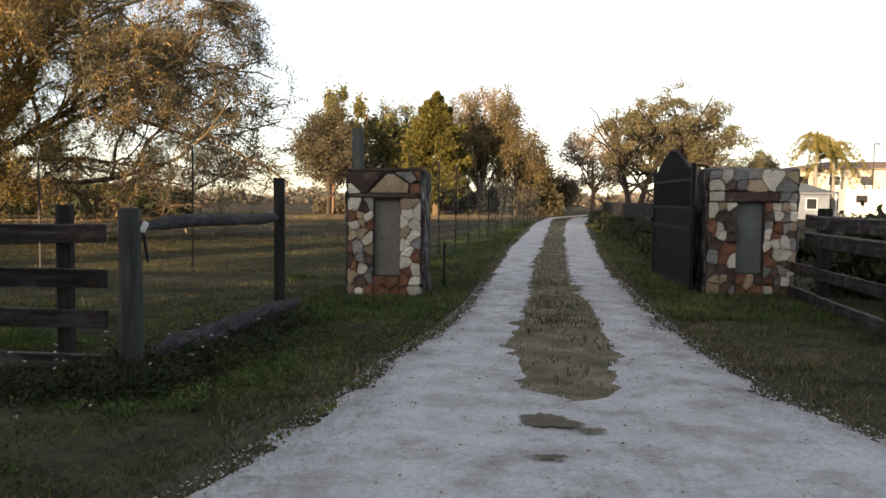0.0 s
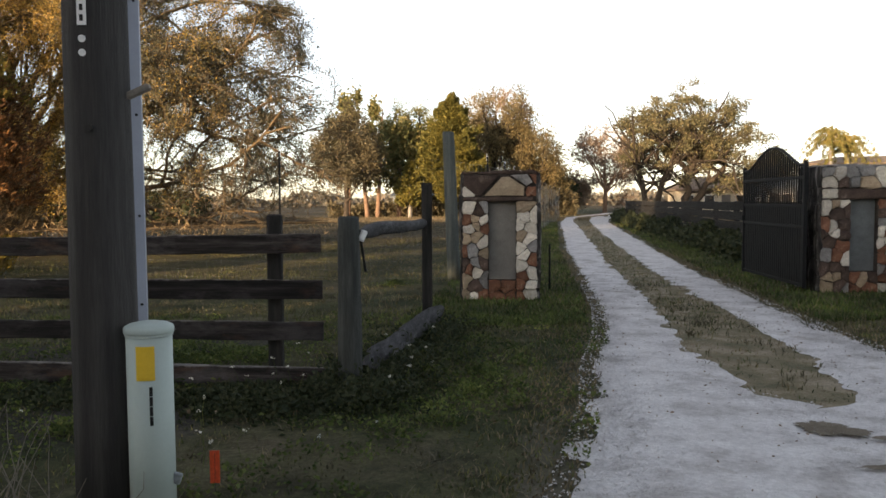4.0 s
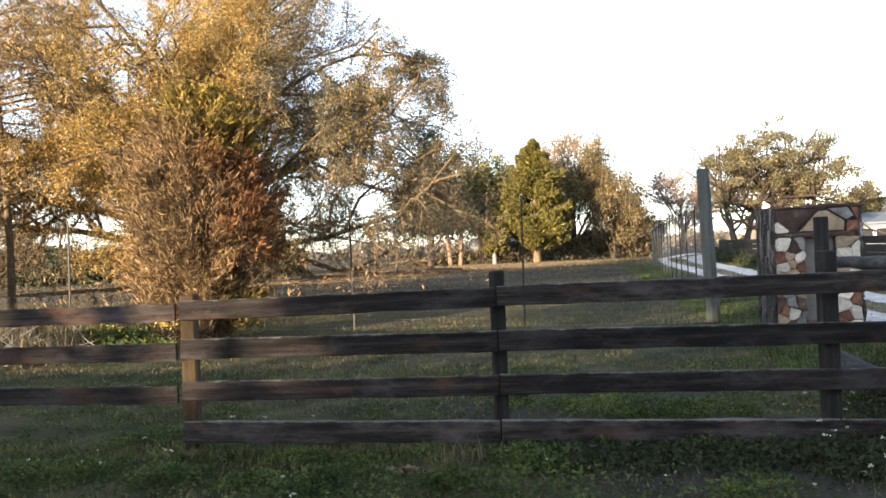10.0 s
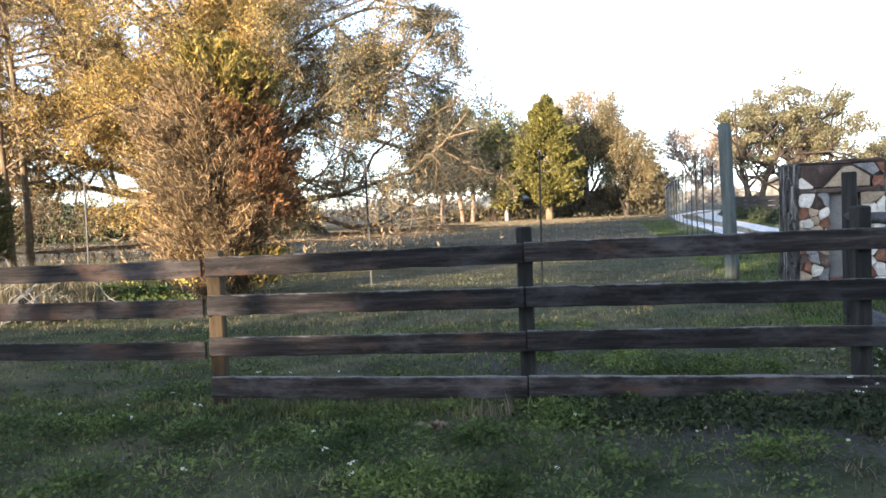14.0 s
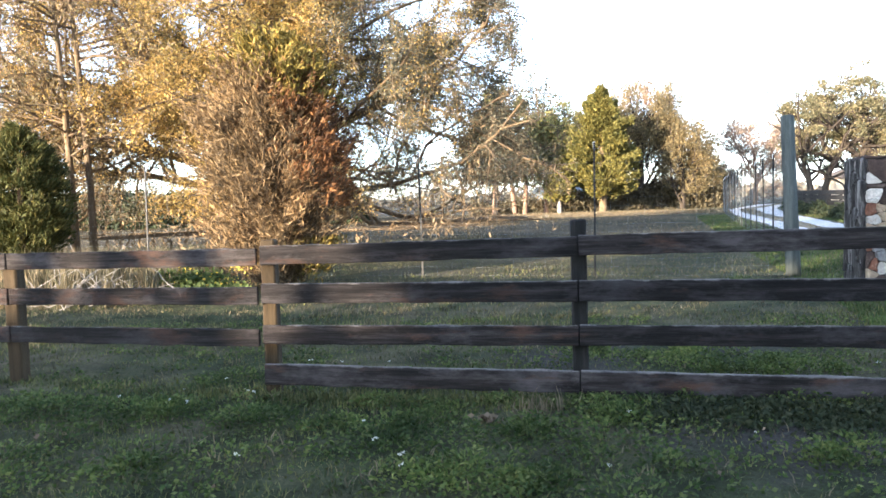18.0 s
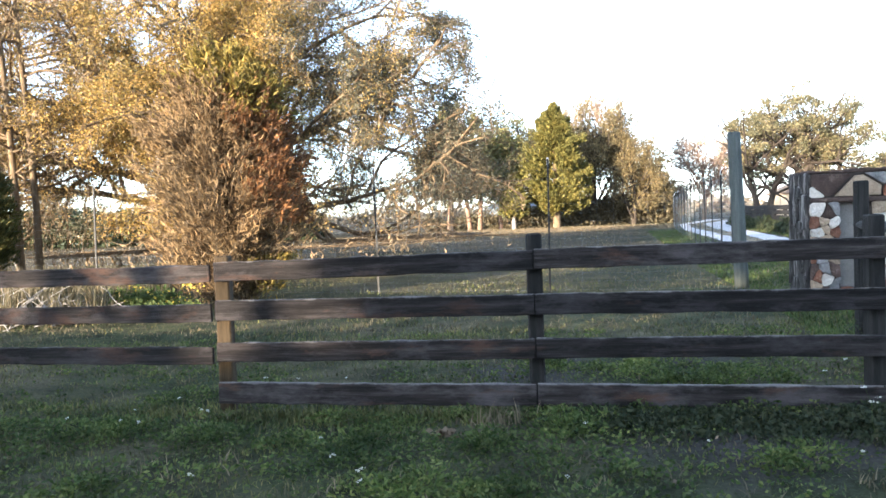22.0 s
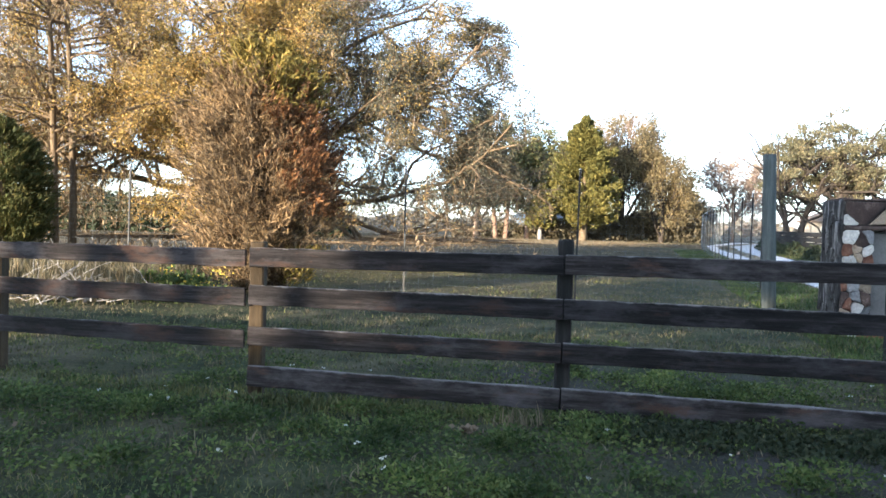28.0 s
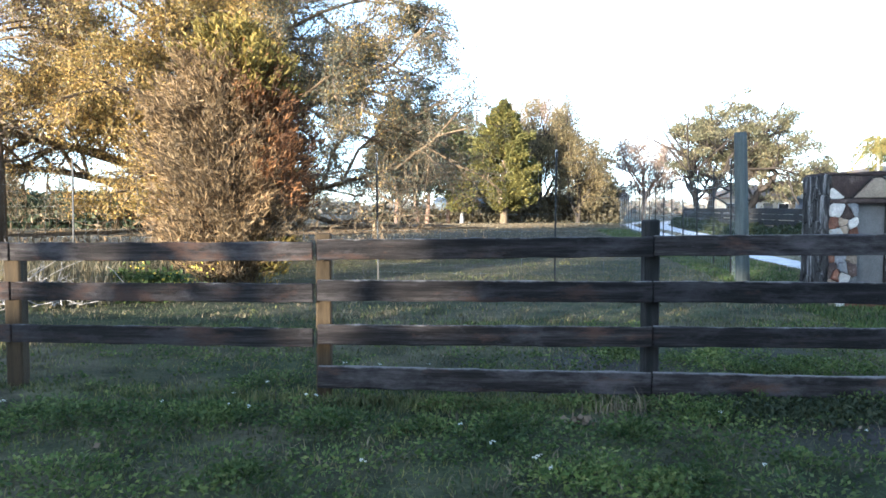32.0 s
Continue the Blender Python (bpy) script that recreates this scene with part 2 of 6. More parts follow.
LICHENPOST = surface("lichen_post_wood", [(0.25, (0.03, 0.034, 0.032)), (0.5, (0.058, 0.063, 0.060)), (0.75, (0.105, 0.11, 0.104))], 3.0, 22.0, 0.88, 0.7, 0.012, stretch=(7, 7, 0.6))
TANPOST = surface("tan_post_wood", [(0.25, (0.027, 0.020, 0.011)), (0.5, (0.058, 0.041, 0.022)), (0.78, (0.099, 0.069, 0.037))], 2.5, 26.0, 0.88, 0.7, 0.012, stretch=(7, 7, 0.55))
GREYPOST = surface("treated_post_wood", [(0.25, (0.055, 0.066, 0.064)), (0.5, (0.09, 0.104, 0.10)), (0.75, (0.14, 0.155, 0.15))], 2.2, 22.0, 0.85, 0.6, 0.012, stretch=(7, 7, 0.5))
LOGWOOD = surface("weathered_log_wood", [(0.3, (0.022, 0.022, 0.024)), (0.5, (0.05, 0.05, 0.053)), (0.7, (0.12, 0.12, 0.125))], 3.0, 24.0, 0.88, 0.7, 0.012, stretch=(6, 0.8, 6), world_space=True)
POLEWOOD = surface("pole_wood", [(0.25, (0.028, 0.027, 0.027)), (0.5, (0.05, 0.047, 0.046)), (0.75, (0.088, 0.084, 0.081))], 1.5, 22.0, 0.8, 0.7, 0.012, stretch=(9, 9, 0.35),
                   stain=((0.075, 0.06, 0.052), 1.0, 0.6))
MORTAR = surface("dark_mortar", [(0.3, (0.035, 0.029, 0.026)), (0.7, (0.085, 0.072, 0.062))], 9.0, 50.0, 0.95, 0.8, 0.02)
STONE = [surface("stone_" + n, s, 5.0, 36.0, 0.85, 0.7, 0.02, vary=0.3, stain=(st, 4.0, 0.58)) for n, s, st in (
    ("cream", [(0.3, (0.52, 0.47, 0.39)), (0.7, (0.78, 0.73, 0.65))], (0.34, 0.25, 0.17)),
    ("tan", [(0.3, (0.27, 0.20, 0.135)), (0.7, (0.47, 0.37, 0.26))], (0.20, 0.12, 0.08)),
    ("rust", [(0.3, (0.12, 0.052, 0.034)), (0.7, (0.26, 0.125, 0.075))], (0.28, 0.21, 0.15)),
    ("brown", [(0.3, (0.055, 0.037, 0.031)), (0.7, (0.13, 0.09, 0.072))], (0.22, 0.17, 0.14)),
    ("grey", [(0.3, (0.14, 0.136, 0.134)), (0.7, (0.34, 0.33, 0.32))], (0.09, 0.075, 0.066)))]
STREAK = surface("streaked_grey_stone", [(0.36, (0.018, 0.016, 0.015)), (0.52, (0.065, 0.060, 0.057)), (0.64, (0.33, 0.315, 0.30))], 3.5, 30.0, 0.88, 0.7, 0.02, stretch=(3, 3, 0.5), vary=0.25, world_space=True)
SLAB = surface("smooth_concrete_slab", [(0.3, (0.15, 0.142, 0.13)), (0.7, (0.245, 0.235, 0.215))], 3.0, 60.0, 0.8, 0.2, 0.005, stain=((0.12, 0.10, 0.085), 2.0, 0.58))
BLUESLAB = surface("blue_grey_slab", [(0.3, (0.10, 0.112, 0.115)), (0.7, (0.185, 0.20, 0.205))], 3.0, 60.0, 0.8, 0.2, 0.005, stain=((0.08, 0.075, 0.07), 2.0, 0.6))
IRON = surface("black_iron", [(0.3, (0.005, 0.005, 0.006)), (0.7, (0.011, 0.011, 0.012))], 10.0, 60.0, 0.65, 0.2, 0.004)
STEEL = surface("dull_green_steel", [(0.3, (0.02, 0.02, 0.019)), (0.7, (0.045, 0.043, 0.04))], 10.0, 60.0, 0.6, 0.2, 0.004)
GALV = surface("galvanised_wire", [(0.3, (0.22, 0.25, 0.26)), (0.7, (0.34, 0.37, 0.39))], 20.0, 60.0, 0.5, 0.0, metal=0.3)
WHITE = surface("white_paint", [(0.3, (0.68, 0.68, 0.67)), (0.7, (0.80, 0.80, 0.79))], 8.0, 60.0, 0.6, 0.1, 0.003, grain=0.25)
PLASTIC = surface("pale_green_plastic", [(0.3, (0.36, 0.43, 0.41)), (0.7, (0.42, 0.49, 0.465))], 2.0, 80.0, 0.5, 0.04, 0.003, grain=0.1, stain=((0.30, 0.34, 0.32), 3.0, 0.66))
YELLOW = surface("yellow_sticker", [(0.3, (0.62, 0.40, 0.03)), (0.7, (0.72, 0.48, 0.05))], 6.0, 80.0, 0.5, 0.0, grain=0.15)
BLACK = surface("black_rubber", [(0.3, (0.0054, 0.0054, 0.0054)), (0.7, (0.0113, 0.0113, 0.0113))], 8.0, 60.0, 0.55, 0.1, 0.003)
GUARD = surface("blue_grey_guard", [(0.3, (0.25, 0.27, 0.33)), (0.7, (0.32, 0.345, 0.41))], 2.0, 60.0, 0.5, 0.05, 0.003, grain=0.15)
ORANGE = surface("orange_flag", [(0.3, (0.62, 0.08, 0.03)), (0.7, (0.75, 0.12, 0.05))], 8.0, 60.0, 0.6, 0.0)
BARK = surface("oak_bark", [(0.3, (0.10, 0.070, 0.042)), (0.6, (0.20, 0.145, 0.085)), (0.8, (0.30, 0.225, 0.14))], 3.0, 18.0, 0.9, 0.8, 0.03, stretch=(3, 3, 0.8), world_space=True)
DARKBARK = surface("dark_oak_bark", [(0.3, (0.035, 0.028, 0.022)), (0.7, (0.09, 0.072, 0.056))], 3.0, 18.0, 0.9, 0.8, 0.03, stretch=(3, 3, 0.8), world_space=True)
PINEBARK = surface("pine_bark", [(0.3, (0.17, 0.105, 0.07)), (0.7, (0.32, 0.21, 0.15))], 3.0, 18.0, 0.9, 0.8, 0.03, stretch=(3, 3, 0.8), world_space=True)
SUNBLEACHED = surface("bleached_dead_wood", [(0.3, (0.210, 0.188, 0.165)), (0.7, (0.345, 0.323, 0.292))], 5.0, 30.0, 0.9, 0.5)
DRYTWIG = surface("grey_dry_twig", [(0.3, (0.15, 0.13, 0.11)), (0.7, (0.30, 0.265, 0.225))], 6.0, 30.0, 0.9, 0.3)
DEADWOOD = surface("dry_twig_wood", [(0.3, (0.06, 0.045, 0.03)), (0.7, (0.15, 0.112, 0.07))], 4.0, 30.0, 0.9, 0.4, world_space=True)
ROOF_BROWN = surface("brown_shingle_roof", [(0.3, (0.20, 0.15, 0.115)), (0.7, (0.30, 0.235, 0.18))], 2.0, 12.0, 0.9, 0.4, 0.02)
ROOF_BLUE = surface("blue_grey_metal_roof", [(0.3, (0.11, 0.14, 0.17)), (0.7, (0.17, 0.20, 0.235))], 2.0, 12.0, 0.5, 0.2, 0.01)
STUCCO = surface("cream_stucco", [(0.3, (0.60, 0.53, 0.42)), (0.7, (0.70, 0.63, 0.51))], 1.5, 30.0, 0.9, 0.3, 0.01)
SHEDWALL = surface("blue_grey_shed_wall", [(0.3, (0.16, 0.19, 0.23)), (0.7, (0.23, 0.26, 0.31))], 1.5, 20.0, 0.85, 0.3, 0.01)
GLASS = surface("dark_window_glass", [(0.3, (0.02, 0.022, 0.026)), (0.7, (0.035, 0.038, 0.045))], 1.0, 20.0, 0.08, 0.0)

# oak leaf greyed and darkened, shade put into the colour
SHADEOAKLEAF = leafy("shaded_oak_leaf", [(0.0, (0.0697, 0.0738, 0.0508)), (0.5, (0.1271, 0.1230, 0.0861)), (1.0, (0.2132, 0.1927, 0.1353))])
OAKLEAF = leafy("golden_oak_leaf", [(0.0, (0.20, 0.165, 0.055)), (0.4, (0.36, 0.26, 0.080)), (0.8, (0.50, 0.335, 0.105)), (1.0, (0.58, 0.40, 0.15))], 0.4)
LIVEOAK = leafy("live_oak_leaf", [(0.0, (0.095, 0.100, 0.058)), (0.5, (0.170, 0.158, 0.092)), (1.0, (0.285, 0.240, 0.140))])
MOSS = leafy("hanging_moss", [(0.0, (0.16, 0.12, 0.075)), (0.5, (0.26, 0.19, 0.115)), (1.0, (0.36, 0.27, 0.17))], 0.25)
DEADNEEDLE = leafy("dead_cedar_needle", [(0.0, (0.085, 0.061, 0.036)), (0.45, (0.19, 0.13, 0.068)), (1.0, (0.35, 0.245, 0.132))], 0.2)
RUSTNEEDLE = leafy("rust_cedar_needle", [(0.0, (0.07, 0.037, 0.019)), (0.5, (0.16, 0.078, 0.033)), (1.0, (0.28, 0.14, 0.055))], 0.2)
CEDARGREEN = leafy("cedar_green_needle", [(0.0, (0.066, 0.068, 0.019)), (0.5, (0.125, 0.118, 0.031)), (1.0, (0.215, 0.180, 0.052))], 0.2)
CEDARTIP = leafy("cedar_tip_needle", [(0.0, (0.085, 0.075, 0.018)), (0.5, (0.18, 0.14, 0.030)), (1.0, (0.30, 0.22, 0.052))], 0.2)
JUNIPER = leafy("juniper_needle", [(0.0, (0.030, 0.042, 0.014)), (0.5, (0.068, 0.076, 0.022)), (1.0, (0.135, 0.122, 0.038))], 0.2)
PINELEAF = leafy("pine_needle", [(0.0, (0.0943, 0.1131, 0.0493)), (0.5, (0.1812, 0.1769, 0.0725)), (1.0, (0.2900, 0.2436, 0.1044))], 0.25)
# brown leaf, darkened to paint shade on the leaning tree; undergrowth shares it
DULLBROWN = leafy("dull_brown_leaf", [(0.0, (0.0675, 0.0621, 0.0405)), (0.5, (0.1148, 0.0999, 0.0635)), (1.0, (0.1755, 0.1458, 0.0918))], 0.2)
RUSSET = leafy("russet_leaf", [(0.0, (0.1300, 0.1105, 0.0585)), (0.5, (0.1950, 0.1586, 0.0819)), (1.0, (0.2795, 0.2145, 0.1170))], 0.3)
BARETWIG = leafy("bare_twig", [(0.0, (0.19, 0.15, 0.13)), (0.5, (0.27, 0.21, 0.175)), (1.0, (0.35, 0.275, 0.23))], 0.1)
HEDGE = leafy("hedge_leaf", [(0.0, (0.023, 0.036, 0.019)), (0.5, (0.042, 0.055, 0.026)), (1.0, (0.072, 0.078, 0.039))], 0.25)
FARWOOD = leafy("far_wood_leaf", [(0.0, (0.12, 0.12, 0.11)), (0.5, (0.18, 0.165, 0.14)), (1.0, (0.24, 0.20, 0.165))], 0.2)
GRASS = leafy("grass_blade", [(0.0, (0.062, 0.087, 0.027)), (0.5, (0.124, 0.138, 0.046)), (0.85, (0.182, 0.172, 0.070)), (1.0, (0.232, 0.200, 0.096))], 0.22, blotch=1.7)
VERGEGREEN = leafy("lush_grass_blade", [(0.0, (0.045, 0.080, 0.022)), (0.5, (0.085, 0.128, 0.036)), (1.0, (0.15, 0.17, 0.06))], 0.25, blotch=0.9)
DRYGRASS = leafy("dry_grass_blade", [(0.0, (0.0871, 0.0836, 0.0502)), (0.5, (0.1602, 0.1355, 0.0889)), (1.0, (0.2807, 0.2323, 0.1602))], 0.3, blotch=1.3)
# straw tone; on the far strip its paleness also stands for sunlight
STRAW = leafy("pale_straw_blade", [(0.0, (0.13, 0.108, 0.07)), (0.5, (0.21, 0.168, 0.11)), (1.0, (0.30, 0.24, 0.16))], 0.3)
WEED = leafy("weed_leaf", [(0.0, (0.055, 0.092, 0.026)), (0.5, (0.112, 0.152, 0.046)), (1.0, (0.20, 0.225, 0.080))], 0.35, blotch=2.3)
PETAL = leafy("white_petal", [(0.0, (0.70, 0.70, 0.66)), (1.0, (0.82, 0.82, 0.80))], 0.3)
GOLDPETAL = leafy("yellow_petal", [(0.0, (0.55, 0.42, 0.06)), (1.0, (0.70, 0.56, 0.12))], 0.3)
PALM = leafy("palm_frond", [(0.0, (0.108, 0.121, 0.041)), (0.5, (0.230, 0.203, 0.068)), (1.0, (0.378, 0.297, 0.108))], 0.3)
DEADLEAF = leafy("fallen_leaf", [(0.0, (0.16, 0.11, 0.07)), (1.0, (0.30, 0.23, 0.17))], 0.2)


# ---- builders ----
def mesh_from(name, verts, faces_flat, size, material):
    """A mesh of equal-sided faces from arrays."""
    verts = np.asarray(verts, np.float32).reshape(-1, 3)
    idx = np.asarray(faces_flat, np.int32).ravel()
    me = bpy.data.meshes.new(name)
    me.vertices.add(len(verts))
    me.vertices.foreach_set("co", verts.ravel())
    me.loops.add(len(idx))
    me.loops.foreach_set("vertex_index", idx)
    n = len(idx) // size
    me.polygons.add(n)
    me.polygons.foreach_set("loop_start", np.arange(n, dtype=np.int32) * size)
    me.update(calc_edges=True)
    me.materials.append(material)
    return me


def put(name, me, parent=None, m=None, label=""):
    ob = new(name, me)
    if parent is not None:
        ob.parent = parent
    if m is not None:
        ob.matrix_basis = m
    if label:
        ob["label"] = label
    return ob


def part(name, bm, material, parent, label="", m=None, smooth=False):
    """Links a bmesh as one mesh object under a thing or a part."""
    me = bpy.data.meshes.new(name)
    bm.to_mesh(me)
    bm.free()
    me.materials.append(material)
    if smooth:
        me.polygons.foreach_set("use_smooth", [True] * len(me.polygons))
    return put(name, me, parent, m, label)


def thing(name, x, y, z, label, category, group="", turn=0.0):
    ob = new(name)
    ob.empty_display_size = 0.2
    ob.matrix_basis = pose(x, y, z, 0, 0, turn)
    return tagged(ob, label, category, group)


def box_bm(sx, sy, sz, bevel=0.006, at=(0, 0, 0), jitter=0.0, rng=None, cuts=0):
    """A bevelled box centred on at."""
    bm = bmesh.new()
    bmesh.ops.create_cube(bm, size=1.0)
    bmesh.ops.scale(bm, vec=(sx, sy, sz), verts=bm.verts)
    if cuts:
        long = [e for e in bm.edges if abs(e.verts[0].co.x - e.verts[1].co.x) > sx * 0.9]
        bmesh.ops.subdivide_edges(bm, edges=long, cuts=cuts)
    if jitter and rng is not None:
        for v in bm.verts:
            v.co.y += rng.normal(0, jitter * 0.4)
            v.co.z += rng.normal(0, jitter)
    if bevel:
        bmesh.ops.bevel(bm, geom=[e for e in bm.edges if e.calc_face_angle(0) > 0.6], offset=bevel, segments=1, affect="EDGES", clamp_overlap=True)
    bmesh.ops.translate(bm, vec=at, verts=bm.verts)
    return bm


def cyl_bm(r0, r1, h, sides=16, rings=1, rng=None, rough=0.0, lean=(0, 0), dome=0.0, bevel=0.0):
    """An upright tapered round post standing on z = 0."""
    bm = bmesh.new()
    loops = []
    for i in range(rings + 1):
        f = i / rings
        r = r0 + (r1 - r0) * f
        loop = []
        for k in range(sides):
            a = 2 * math.pi * k / sides
            rr = r * (1 + (rng.normal(0, rough) if rng is not None and rough else 0))
            loop.append(bm.verts.new((rr * math.cos(a) + lean[0] * f, rr * math.sin(a) + lean[1] * f, h * f)))
        loops.append(loop)
    if bevel:
        loops.append([bm.verts.new((r1 * (1 - bevel) * math.cos(2 * math.pi * k / sides) + lean[0], r1 * (1 - bevel) * math.sin(2 * math.pi * k / sides) + lean[1], h + r1 * bevel * 0.7)) for k in range(sides)])
    for a, b in zip(loops, loops[1:]):
        for k in range(sides):
            bm.faces.new((a[k], a[(k + 1) % sides], b[(k + 1) % sides], b[k]))
    bm.faces.new(loops[0][::-1])
    if dome:
        top = bm.verts.new((lean[0], lean[1], h + dome))
        for k in range(sides):
            bm.faces.new((loops[-1][k], loops[-1][(k + 1) % sides], top))
    else:
        bm.faces.new(loops[-1])
    return bm


def tube_arrays(paths, sides):
    """Verts and quads of tubes along (points, radii)."""
    vs, fs, base = [], [], 0
    ang = np.arange(sides) * 2 * np.pi / sides
    ca, sa = np.cos(ang), np.sin(ang)
    for pts, rad in paths:
        pts = np.asarray(pts, float)
        d = np.gradient(pts, axis=0)
        d /= np.linalg.norm(d, axis=1, keepdims=True) + 1e-9
        ref = np.array([0.0, 0, 1]) if abs(d[0][2]) < 0.8 else np.array([1.0, 0, 0])
        u = np.cross(d, ref)
        u /= np.linalg.norm(u, axis=1, keepdims=True) + 1e-9
        w = np.cross(d, u)
        ring = pts[:, None] + np.asarray(rad)[:, None, None] * (ca[None, :, None] * u[:, None] + sa[None, :, None] * w[:, None])
        vs.append(ring.reshape(-1, 3))
        n = len(pts)
        i = np.arange(n - 1)[:, None] * sides
        k = np.arange(sides)[None]
        k2 = (k + 1) % sides
        fs.append((base + np.stack([i + k, i + k2, i + sides + k2, i + sides + k], -1)).reshape(-1, 4))
        base += n * sides
    return np.concatenate(vs), np.concatenate(fs)


def tubes(name, paths, sides, material):
    v, f = tube_arrays(paths, sides)
    me = mesh_from(name, v, f, 4, material)
    me.polygons.foreach_set("use_smooth", [True] * len(me.polygons))
    return me


def leaves(name, centres, size, material, rng, long=1.7, hang=0.0, axis=None):
    """Small pointed leaves or sprays, each a lozenge turned its own way."""
    c = np.asarray(centres, float)
    n = len(c)
    a = rng.normal(size=(n, 3)) if axis is None else np.asarray(axis) + rng.normal(0, 0.45, (n, 3))
    a[:, 2] -= hang
    a /= np.linalg.norm(a, axis=1, keepdims=True) + 1e-9
    b = np.cross(a, rng.normal(size=(n, 3)))
    b /= np.linalg.norm(b, axis=1, keepdims=True) + 1e-9
    s = size * rng.uniform(0.55, 1.35, (n, 1))
    a, b = a * s * long * 0.5, b * s * 0.5
    v = np.stack([c - a, c - b * 0.9, c + a, c + b * 0.9], 1).reshape(-1, 3)
    return mesh_from(name, v, np.arange(4 * n), 4, material)


def unit(v):
    v = np.asarray(v, float)
    return v / (np.linalg.norm(v) + 1e-9)


def grow(rng, start, way, length, radius, level, top, out, kids=5, wob=0.16, lift=0.02, shrink=0.55, angle=0.8, segs=7):
    """One limb with its side branches, by level, as (level, points, radii)."""
    pts, d = [np.asarray(start, float)], unit(way)
    for _ in range(segs):
        d = unit(d + rng.normal(0, wob, 3) + (0, 0, lift))
        pts.append(pts[-1] + d * length / segs)
    pts = np.array(pts)
    rad = radius * np.linspace(1, 0.38 if level < top else 0.25, len(pts))
    out.append((level, pts, rad))
    if level >= top:
        return
    for k in range(kids):
        f = 0.22 + 0.78 * (k + rng.uniform(0.1, 0.9)) / kids
        i = min(int(f * segs), segs - 1)
        p = pts[i] + (pts[i + 1] - pts[i]) * (f * segs - i)
        along = unit(pts[i + 1] - pts[i])
        side = unit(np.cross(along, rng.normal(size=3)))
        way2 = along * math.cos(angle) + side * math.sin(angle) * rng.uniform(0.7, 1.2)
        grow(rng, p, way2, length * shrink * rng.uniform(0.75, 1.2), radius * (1 - 0.6 * f) * 0.6, level + 1, top, out,
             kids, wob * 1.15, lift * 0.7 - 0.006, shrink, angle, max(4, segs - 1))


def along_limbs(out, rng, per_metre, spread, low=2):
    """Places for leaves along the thin limbs."""
    res = []
    for level, pts, rad in out:
        if level < low:
            continue
        seg = np.linalg.norm(np.diff(pts, axis=0), axis=1)
        n = rng.poisson(seg.sum() * per_metre)
        if n == 0:
            continue
        f = rng.uniform(0.1, 1.0, n) ** 0.8 * (len(pts) - 1)
        i = np.minimum(f.astype(int), len(pts) - 2)
        res.append(pts[i] + (pts[i + 1] - pts[i]) * (f - i)[:, None] + rng.normal(0, spread, (n, 3)))
    return np.concatenate(res) if res else np.zeros((0, 3))


# ---- ground and drive ----
DRIVE_L = ((-6, 1.0), (3.0, 3.2), (4.6, 4.6), (5.8, 5.25), (6.6, 5.52), (7.8, 5.9), (9.0, 6.16), (11.0, 6.75), (13.0, 7.2), (16.0, 7.7), (26.0, 9.3), (54.0, 14.5), (71.0, 18.2), (95.0, 28.0))
DRIVE_R = ((-6, 14.0), (3.0, 11.2), (5.0, 10.0), (6.4, 9.35), (7.2, 9.15), (8.0, 9.03), (10.3, 9.2), (13.0, 9.55), (19.0, 10.6), (24.0, 11.6), (37.0, 14.3), (55.0, 18.0), (71.0, 22.4), (95.0, 33.0))
MED_L = ((7.6, 7.55), (8.0, 7.25), (9.3, 7.2), (11.0, 7.55), (14.3, 8.15), (21.6, 9.4), (34.0, 11.8), (60.0, 16.6), (72.0, 19.6), (95.0, 29.8))
MED_R = ((7.6, 7.75), (8.0, 7.95), (9.1, 8.27), (11.0, 8.58), (13.0, 8.83), (17.2, 9.45), (23.8, 10.6), (40.3, 13.8), (60.0, 17.8), (72.0, 20.8), (95.0, 31.2))


def edge_at(table, y):
    ys, xs = zip(*table)
    return np.interp(y, ys, xs)


